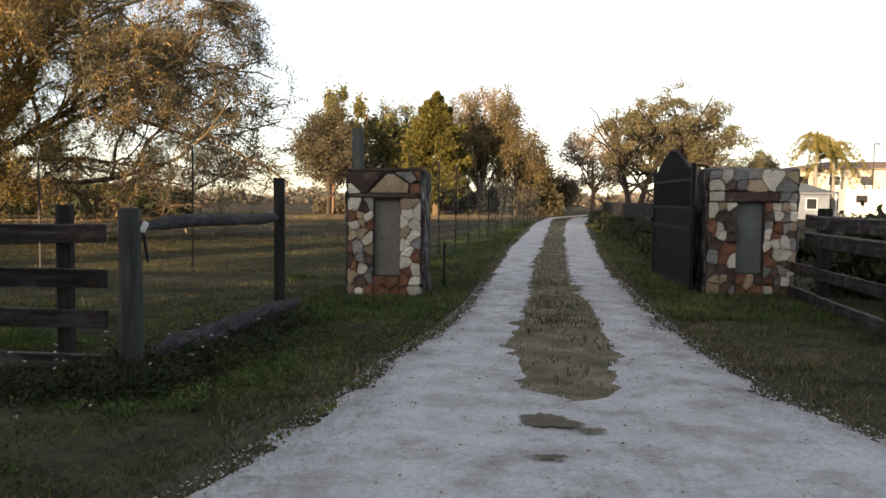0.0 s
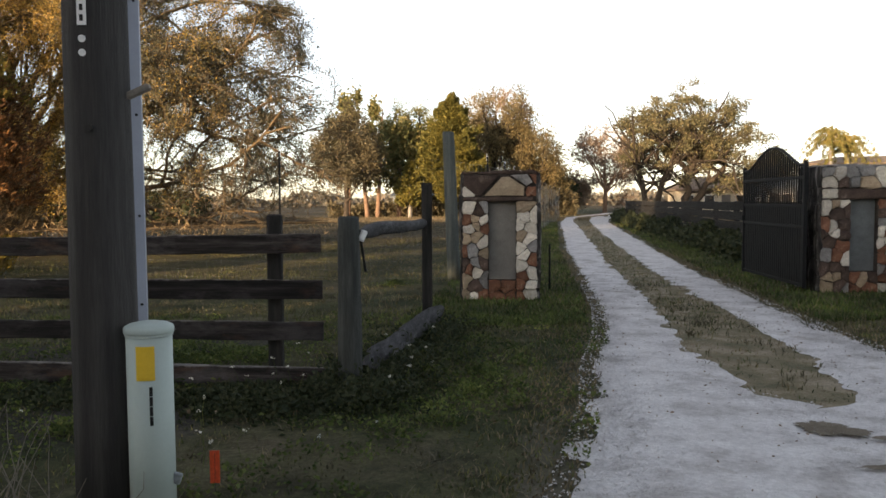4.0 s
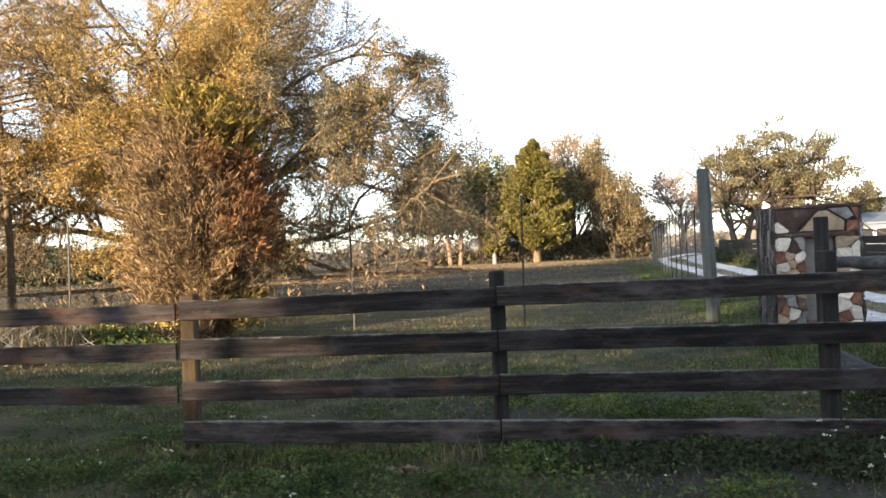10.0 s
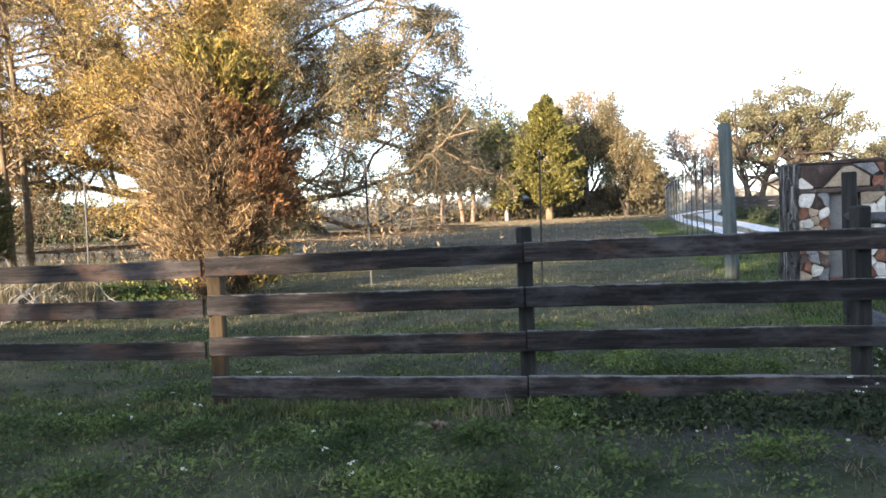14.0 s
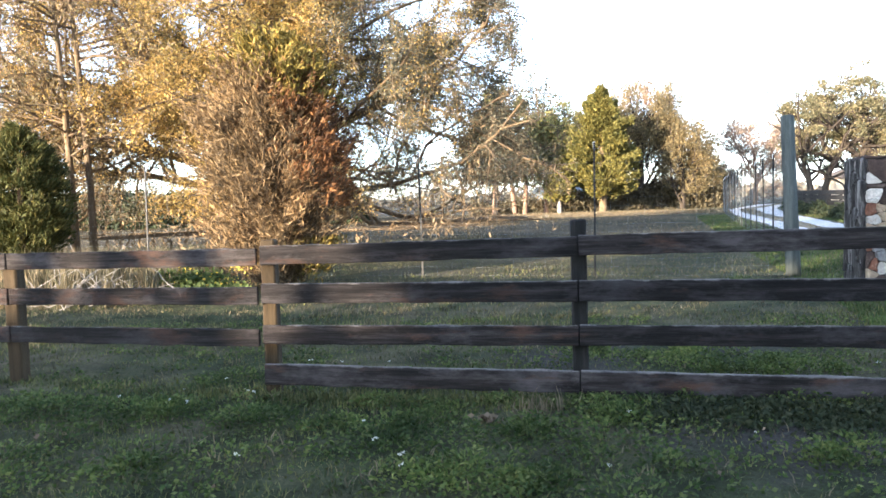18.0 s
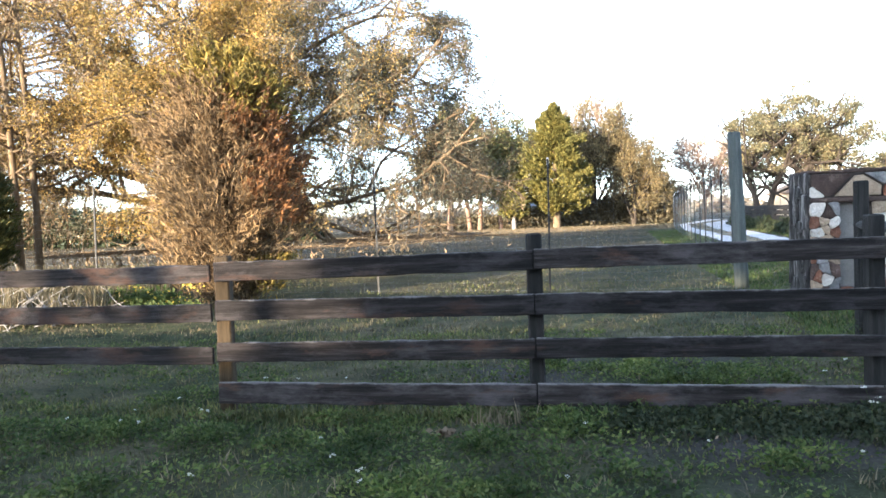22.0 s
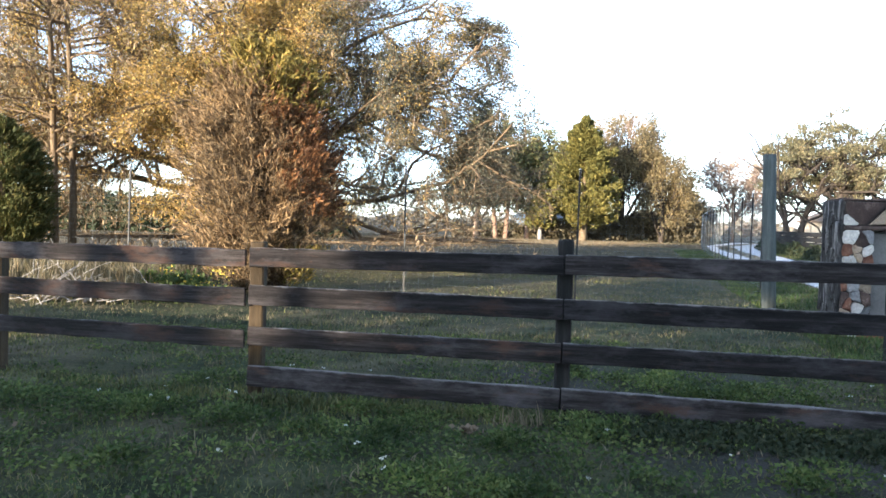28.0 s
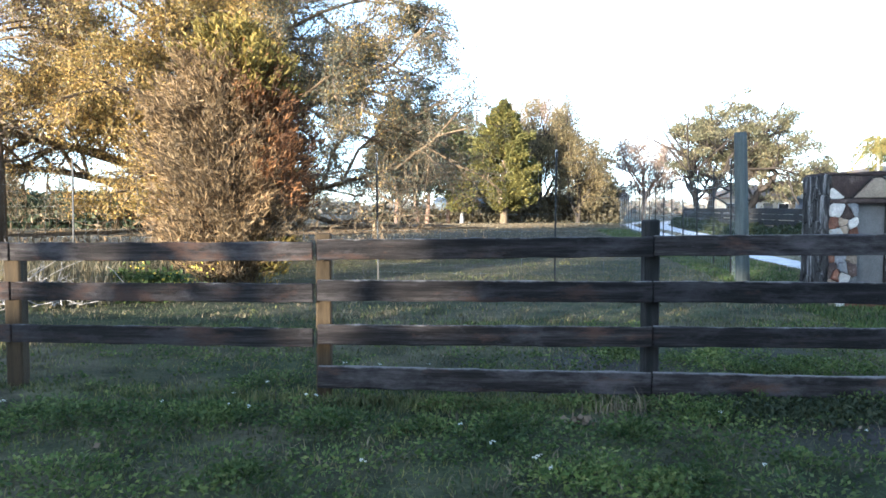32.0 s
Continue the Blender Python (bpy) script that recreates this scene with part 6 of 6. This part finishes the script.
def build_far_trees():
    rng = np.random.default_rng(81)
    # pines with bare pinkish trunks
    for x, y, h, lean, s in ((1.4, 77.0, 10.6, 0.6, 1), (0.5, 76.5, 9.6, -0.9, 2), (-1.5, 78.5, 11.2, 0.4, 3), (3.4, 78.0, 9.2, 0.2, 4)):
        r2 = np.random.default_rng(800 + s)
        pts, cl = crown_points(r2, (x + lean, y, h * 0.66), (2.3, 2.3, h * 0.38), 5200, 22, 0.12, 0.45, -0.9)
        f = np.linspace(0, 1, 7)[:, None]
        trunk = np.array((x, y, -0.1)) * (1 - f) + np.array((x + lean, y, h * 0.97)) * f
        paths = [(trunk, np.linspace(0.24, 0.05, 7))]
        for q in cl[::2]:
            z = max(2.2, q[2] - 0.8)
            p0 = np.array((x + lean * z / h, y, z))
            g_ = np.linspace(0, 1, 4)[:, None]
            paths.append((p0 * (1 - g_) + q * g_, np.linspace(0.05, 0.015, 4)))
        tree_thing("pine_tree", x, y, "far pine with a bare pinkish trunk and ragged green crown", paths, [("crown", leaves("crown", pts, 0.22, PINELEAF, r2, 2.0), "")], PINEBARK, group="stand of far trees")
    # the broad yellow-green cedar
    x, y = 8.5, 75.5
    prof = ((0.0, 2.9), (0.08, 3.7), (0.25, 3.7), (0.45, 3.2), (0.65, 2.4), (0.82, 1.5), (0.94, 0.7), (1.0, 0.2))
    p, ax = cone_points(rng, x, y, 1.3, 9.9, prof, 80000, 34, 0.5, 0.5)
    tree_thing("cedar_tree", x, y, "broad cone-shaped yellow-green cedar", [(np.array([(x, y, -0.1), (x, y, 5), (x, y, 11.5)]), np.array([0.4, 0.25, 0.05]))],
               [("crown", leaves("crown", p, 0.14, CEDARGREEN, rng, 2.0, -0.4, ax), "")], BARK, group="stand of far trees")
    p, ax = cone_points(rng, 4.5, 74.5, 1.2, 4.0, ((0.0, 1.2), (0.3, 1.5), (1.0, 0.2)), 5000, 30, 0.2)
    tree_thing("cedar_tree", 4.5, 74.5, "small yellow-green cedar with a pale forked trunk", [(np.array([(4.5, 74.5, -0.1), (4.5, 74.5, 1.6), (4.5, 74.5, 4.6)]), np.array([0.22, 0.16, 0.03]))],
               [("crown", leaves("crown", p, 0.22, CEDARGREEN, rng, 1.9, -0.4, ax), "")], SUNBLEACHED, group="stand of far trees")
    G = "stand of far trees"
    for a in (("oak_tree", 13.2, 84.0, 15.4, 5.0, "tall russet-leaved tree beside the cedar", RUSSET, DARKBARK, 91, 34000, 0.115, 0.42, 24),
              ("oak_tree", 16.8, 81.5, 10.4, 3.3, "russet-brown spreading far tree", RUSSET, DARKBARK, 92, 22000, 0.115, 0.40, 22),
              ("oak_tree", 5.0, 83.5, 12.6, 3.8, "olive tree between the pines and cedar", PINELEAF, DARKBARK, 94, 22000, 0.115, 0.4, 18),
              ("oak_tree", -1.2, 72.0, 10.0, 3.1, "dull brown leaning tree beside the pines", DULLBROWN, DARKBARK, 95, 28000, 0.115, 0.4, 20, 0.12),
              ("oak_tree", 19.2, 85.0, 6.4, 2.4, "low russet tree at the end of the stand", RUSSET, DARKBARK, 99, 7000, 0.15, 0.38, 18),
              ("oak_tree", 43.6, 86.0, 7.2, 2.6, "small olive oak beside the palms", LIVEOAK, DARKBARK, 100, 7000, 0.16, 0.36, 18),
              ("bare_tree", 14.6, 96.0, 17.0, 5.0, "bare pinkish winter tree", BARETWIG, PINEBARK, 96, 10000, 0.15),
              ("bare_tree", 28.0, 96.0, 11.5, 4.6, "bare pinkish winter tree far down the drive", BARETWIG, PINEBARK, 97, 11000, 0.15),
              ("bare_tree", 24.5, 100.0, 5.4, 3.8, "low bare pinkish scrub tree", BARETWIG, PINEBARK, 98, 6000, 0.15)):
        tagged(branch_tree(*a), group=G)
    for a in (("oak_tree", 22.0, 96.0, 4.4, 2.6, 2.1, "low dark green tree by the drive", HEDGE, BARK, 93, 4500, 0.25, 36),):
        tagged(round_tree(*a, trunk=0.2, forks=1), group=G)
    live_oak(31.0, 75.0)
    for k, (x, y, h) in enumerate(((47.0, 80.0, 7.0), (50.2, 82.5, 6.4))):
        palm_tree(x, y, h, 110 + k)
    for x, y, rx, ry, h, s in ((16.8, 21.5, 3.2, 1.2, 0.6, 1), (22.5, 24.0, 4.0, 1.4, 0.6, 2), (14.6, 14.2, 1.7, 0.9, 1.25, 3), (13.9, 11.6, 1.3, 1.0, 1.2, 4), (17.2, 17.4, 2.2, 1.2, 1.4, 5)):
        r2 = np.random.default_rng(130 + s)
        pts, _ = crown_points(r2, (x, y, h * 0.45), (rx, ry, h * 0.55), 7000, 60, 0.16, 0.25)
        pts[:, 2] = np.maximum(pts[:, 2], 0.03)
        tree_thing("bush", x, y, "dark green overgrown bush beside the fence", [(np.array([(x + dx, y, -0.05), (x + dx * 1.3, y, h * 0.6)]), np.array([0.04, 0.015])) for dx in np.linspace(-rx * 0.6, rx * 0.6, 6)],
                   [("foliage", leaves("foliage", pts, 0.10, HEDGE, r2), "")], BARK, "bush", "roadside bushes", 4)
    pts = np.stack([rng.uniform(-4, 22, 26000), 84.5 + rng.normal(0, 1.0, 26000), rng.uniform(0, 1, 26000) ** 0.8], -1)
    pts[:, 2] *= np.interp(pts[:, 0], (4, 11), (1.3, 2.5)) + 0.5 * np.sin(pts[:, 0] * 0.9) * np.cos(pts[:, 0] * 0.37 + 1) + rng.normal(0, 0.15, len(pts))
    tagged(new("undergrowth", leaves("undergrowth", pts, 0.2, DULLBROWN, rng)), "dark brown undergrowth below the far trees", "undergrowth", kind="stuff")
    # long hedge across the left of the field
    pts = np.stack([rng.uniform(-62, -11, 34000), 62 + rng.normal(0, 1.2, 34000), rng.uniform(0, 1, 34000) ** 0.8], -1)
    pts[:, 2] *= np.interp(pts[:, 0], (-18, -13), (2.3, 1.6)) + 0.7 * np.abs(np.sin(pts[:, 0] * 0.35) * np.cos(pts[:, 0] * 0.13 + 1)) + rng.normal(0, 0.12, len(pts))
    tagged(new("far_hedge", leaves("far_hedge", pts, 0.30, HEDGE, rng)), "long dark green hedge across the far pasture", "hedge", kind="stuff")
    # woods on the horizon, all the way round
    a = rng.uniform(0, 2 * np.pi, 70000)
    r = rng.uniform(230, 300, 70000)
    top = 4.2 + 1.8 * np.sin(a * 17) * np.sin(a * 7 + 1) + 1.4 * np.sin(a * 61)
    pts = np.stack([r * np.cos(a), r * np.sin(a), rng.uniform(0, 1, 70000) ** 0.9 * top * rng.uniform(0.6, 1.1, 70000)], -1)
    tagged(new("far_woods", leaves("far_woods", pts, 1.3, FARWOOD, rng, 1.3)), "hazy grey-brown line of woods on the horizon", "woods", kind="stuff")


def live_oak(x, y):
    """A wide far oak: two arching stems, long limbs, leaves in separate clumps with sky between."""
    rng = np.random.default_rng(101)
    out, stems = [], []
    for dx, tx, h in ((-4.0, -4.8, 4.8), (-0.6, 0.6, 5.8), (-3.4, -1.6, 5.8), (-0.2, 3.2, 4.8)):
        f = np.linspace(0, 1, 8)[:, None]
        p = np.array((x + dx, y, -0.1)) * (1 - f) + np.array((x + tx, y, h)) * f + np.sin(f * np.pi) * np.array((-0.35, 0, 0)) + np.concatenate([np.zeros((1, 3)), rng.normal(0, 0.1, (7, 3))])
        stems.append((p, np.linspace(0.42, 0.2, 8) * (1.0 if dx > -2 else 0.8)))
        for k in range(13):
            a = 2 * math.pi * k / 13 + rng.uniform(-0.3, 0.3)
            s = p[rng.integers(3, 8)]
            grow(rng, s, (math.cos(a), math.sin(a) * 0.8, rng.uniform(-0.25, 1.5)), rng.uniform(5.0, 8.0), 0.13, 0, 2, out, 6, 0.17, 0.015, 0.42, 0.8, 7)
    env = (np.array((x + 0.4, y, 7.2)), np.array((7.8, 7.0, 5.6)))
    out = [o for o in out if inside(o[1][len(o[1]) // 2:], *env).all() or o[0] == 0]
    ends = np.array([p[-1] for lv, p, r in out if lv > 0 and inside(p[-1], *env)])
    ends = ends[rng.permutation(len(ends))[:330]]
    pts = ends[rng.integers(0, len(ends), 46000)] + rng.normal(0, 0.34, (46000, 3)) * (1, 1, 0.7)
    wood = [(p, np.maximum(r, 0.018)) for lv, p, r in out]
    tree_thing("live_oak", x, y, "wide live oak with twin trunks and an open sunlit crown", stems + wood, [("crown", leaves("crown", pts, 0.135, LIVEOAK, rng, 1.5), "")], DARKBARK, main=4, sides=6)


def palm_tree(x, y, h, seed):
    rng = np.random.default_rng(seed)
    t = thing("palm_tree", x, y, 0, "queen palm with arching fronds lit by low sun", "palm", "pair of palms")
    put("trunk", tubes("trunk", [(np.array([(0, 0, -0.1), (0.05, 0, h * 0.5), (0, 0, h)]), np.array([0.18, 0.15, 0.13]))], 10, SUNBLEACHED), t)
    for k in range(26):
        a = 2.4 * k + rng.uniform(-0.15, 0.15)
        up = 0.15 + 1.2 * (k / 26)
        ln = rng.uniform(3.3, 4.2)
        f = np.linspace(0, 1, 12)
        r = 0.8 * f * ln * math.cos(up) + f ** 2 * ln * 0.3 * math.sin(up)
        z = h + ln * (f * math.sin(up) * 1.7 - f ** 2.2 * (0.85 + 0.75 * math.sin(up)))
        spine = np.stack([r * math.cos(a), r * math.sin(a), z], -1)
        c = np.repeat(spine[1:], 16, 0) + rng.normal(0, 0.06, (176, 3)) + (0, 0, -0.14)
        ax = np.cross(np.array((math.cos(a), math.sin(a), 0)), (0, 0, 1)) * rng.choice([-1, 1], (176, 1)) * 0.5 + np.array((math.cos(a) * 0.3, math.sin(a) * 0.3, -0.9))
        fr = put("frond", leaves("frond", c, 0.06, PALM, rng, 8.5, 0.0, ax), t)
        put("rib", tubes("rib", [(spine, np.linspace(0.035, 0.008, 12))], 4, PALM), fr)


# ---- buildings and vehicles far off ----
def window(parent, x, y, z, w, h, mat=None):
    fr = part("window", box_bm(w + 0.16, 0.08, h + 0.16, 0.01, (0, 0, 0)), WHITE, parent, "", pose(x, y, z))
    part("pane", box_bm(w, 0.02, h, 0.0, (0, -0.04, 0)), GLASS, fr, "dark glass pane")


def hip_roof(w, d, rise, over=0.5, ridge=0.45):
    bm = bmesh.new()
    a, b = w / 2 + over, d / 2 + over
    base = [bm.verts.new(p) for p in ((-a, -b, 0), (a, -b, 0), (a, b, 0), (-a, b, 0))]
    low = [bm.verts.new((v.co.x, v.co.y, -0.18)) for v in base]
    r0, r1 = bm.verts.new((-a * ridge, 0, rise)), bm.verts.new((a * ridge, 0, rise))
    for f in ((base[0], base[1], r1, r0), (base[2], base[3], r0, r1), (base[1], base[2], r1), (base[3], base[0], r0)):
        bm.faces.new(f)
    for i in range(4):
        bm.faces.new((low[i], low[(i + 1) % 4], base[(i + 1) % 4], base[i]))
    bm.faces.new(low[::-1])
    return bm


def build_buildings():
    rng = np.random.default_rng(95)
    h = thing("house", 39.5, 92.0, 0, "low cream house with a brown hip roof", "house", "", -12)
    part("wall", box_bm(9.0, 7.0, 2.6, 0.02, (0, 0, 1.3)), STUCCO, h)
    part("roof", hip_roof(9.0, 7.0, 1.5), ROOF_BROWN, h, "", pose(0, 0, 2.7))
    for x in (-3, -0.8, 2.6):
        window(h, x, -3.52, 1.5, 1.0, 1.0)
    part("door", box_bm(0.95, 0.06, 2.05, 0.01, (1.0, -3.53, 1.03)), BOARD, h)
    h = thing("house", 43.5, 80.0, 0, "low house wing with a blue-grey metal roof", "house", "", -18)
    part("wall", box_bm(8.0, 6.0, 2.5, 0.02, (0, 0, 1.25)), SHEDWALL, h)
    part("roof", hip_roof(8.0, 6.0, 1.0), ROOF_BLUE, h, "", pose(0, 0, 2.6))
    for x in (-2.4, -1.2, 0.6, 2.4):
        window(h, x, -3.02, 1.5, 0.9, 1.0)
    h = thing("house", 58.0, 90.0, 0, "two-storey cream house glowing in low sun", "house", "", -22)
    part("wall", box_bm(17.0, 8.0, 5.4, 0.02, (0, 0, 2.7)), STUCCO, h)
    part("roof", hip_roof(17.0, 8.0, 0.9), ROOF_BROWN, h, "", pose(0, 0, 5.5))
    part("porch_roof", box_bm(17.4, 2.4, 0.25, 0.03, (0, -5.0, 2.75)), ROOF_BLUE, h, "grey porch roof")
    for x in np.linspace(-8.4, 8.4, 8):
        part("porch_post", box_bm(0.18, 0.18, 2.65, 0.01, (x, -6.0, 1.32)), WHITE, h)
    for x in (-6.8, -3.6, -0.4, 2.8, 6.2):
        window(h, x, -4.02, 4.1, 1.1, 1.0)
        window(h, x, -4.02, 1.5, 1.2, 1.3)
    v = thing("travel_trailer", 42.0, 60.0, 0, "white travel trailer parked by the house", "trailer", "", -15)
    part("body", box_bm(6.0, 2.3, 2.1, 0.25, (0, 0, 1.6)), WHITE, v)
    for x in (-1.9, 0.4, 2.0):
        part("window", box_bm(0.8, 0.04, 0.55, 0.02, (x, -1.16, 1.9)), GLASS, v, "dark window")
    for x in (-0.5, 0.5):
        part("wheel", cyl_bm(0.35, 0.35, 0.25, 18), BLACK, v, "", pose(x, -0.9, 0.35, 90))
    s = thing("shed", 6.2, 88.0, 0, "low blue-grey shed under the far trees", "shed")
    part("wall", box_bm(7.0, 4.0, 2.0, 0.02, (0, 0, 1.0)), SHEDWALL, s)
    part("roof", hip_roof(7.0, 4.0, 0.6, 0.3, 0.9), ROOF_BLUE, s, "", pose(0, 0, 2.1))
    # no opening is cut; a dark panel paints the shade inside
    part("door", box_bm(1.4, 0.05, 1.7, 0.01, (1.2, -2.03, 0.88)), GLASS, s, "flat dark panel painting the shade of an open doorway")
    part("door", box_bm(0.9, 0.05, 1.6, 0.01, (-2.6, -2.03, 0.83)), SHEDWALL, s)
    b = thing("barn", -41.0, 95.0, 0, "small white barn beyond the hedge", "barn")
    part("wall", box_bm(8.0, 6.0, 2.2, 0.02, (0, 0, 1.1)), WHITE, b)
    part("roof", hip_roof(8.0, 6.0, 0.9, 0.4, 0.95), GALV, b, "", pose(0, 0, 2.35))
    p = thing("yard_light", 47.0, 70.0, 0, "tall thin yard light pole", "light pole")
    part("pole", cyl_bm(0.07, 0.05, 6.8, 10), STEEL, p)
    part("head", box_bm(0.6, 0.2, 0.12, 0.03, (0.25, 0, 6.85)), STEEL, p)


def build_shade_trees():
    """Unseen dense trees, added across the road behind the walker to shade the gate and the fence."""
    k = 0
    for x, y, h, r in ((-10.0, -11.8, 8.0, 4.2), (-19.55, -13.2, 11.3, 3.9), (-5.1, -13.1, 8.5, 4.4), (-13.6, -15.9, 9.0, 4.6), (1.4, -16.1, 9.0, 4.4), (-6.4, -19.7, 9.5, 4.6), (8.8, -18.8, 9.0, 4.4), (16.5, -18.4, 9.0, 4.4)):
        k += 1
        tagged(round_tree("unseen_shade_tree", x, y, h, r, h * 0.31 if k == 2 else h * 0.48, "dense dark tree added out of view to cast shade", LIVEOAK, BARK, 200 + k, 9000, 0.34, 90, 0.25, cut=-0.78 if k == 2 else -0.75), group="trees across the road")
    # added bushes under the raised crown leave a slit for the low sun
    rng = np.random.default_rng(230)
    for x, y, rx, h in ((-19.0, -14.0, 2.6, 3.8), (-15.8, -15.9, 3.1, 6.5), (-20.9, -12.3, 2.3, 3.8), (-18.2, -16.0, 2.2, 3.8)):
        pts, _ = crown_points(rng, (x, y, h * 0.45), (rx, rx, h * 0.55), 8000, 70, 0.12, 0.25)
        pts[:, 2] = np.maximum(pts[:, 2], 0.03)
        tree_thing("bush", x, y, "dense dark bush added out of view to shape the sunlight", [(np.array([(x + dx, y, -0.05), (x + dx * 1.3, y, h * 0.6)]), np.array([0.04, 0.015])) for dx in (-2, -1, 0, 1, 2)],
                   [("foliage", leaves("foliage", pts, 0.3, HEDGE, rng), "")], BARK, "bush", "roadside bushes", 4)


build_ground()
build_drive_litter()
build_board_fence()
build_corner()
build_wire_fences()
build_drive_fence()
pillar(5.87, 14.0, -8.0, 1.13, 0.98, 1.93, (-0.17, 0.25, 0.30, 1.50), "rustic gate pillar faced with cream and rust-brown fieldstones", 301, (0.28, 0.32, 0.16, 0.18, 0.06), (0.66, 0.16, 0.10, 0.02, 0.06), (0.25, 0.25, 0.25, 0.25, 0.0), True, SLAB)
pillar(11.80, 14.4, -2.0, 1.43, 0.8, 2.03, (-0.25, 0.20, 0.34, 1.50), "gate pillar of weathered grey-brown fieldstones with a slab niche", 302, (0.24, 0.14, 0.13, 0.34, 0.15), (0.30, 0.08, 0.14, 0.30, 0.18), (0.34, 0.16, 0.0, 0.12, 0.38), False, BLUESLAB)
iron_gate()
stake = thing("iron_stake", 6.85, 15.2, 0, "thin rusty iron stake beside the stone pillar", "stake")
part("rod", cyl_bm(0.018, 0.016, 0.78, 8), IRON, stake)
utility_pole()
pedestal()
build_big_oak()
build_cedar()
build_near_trees()
build_far_trees()
build_buildings()
build_shade_trees()
build_grass()
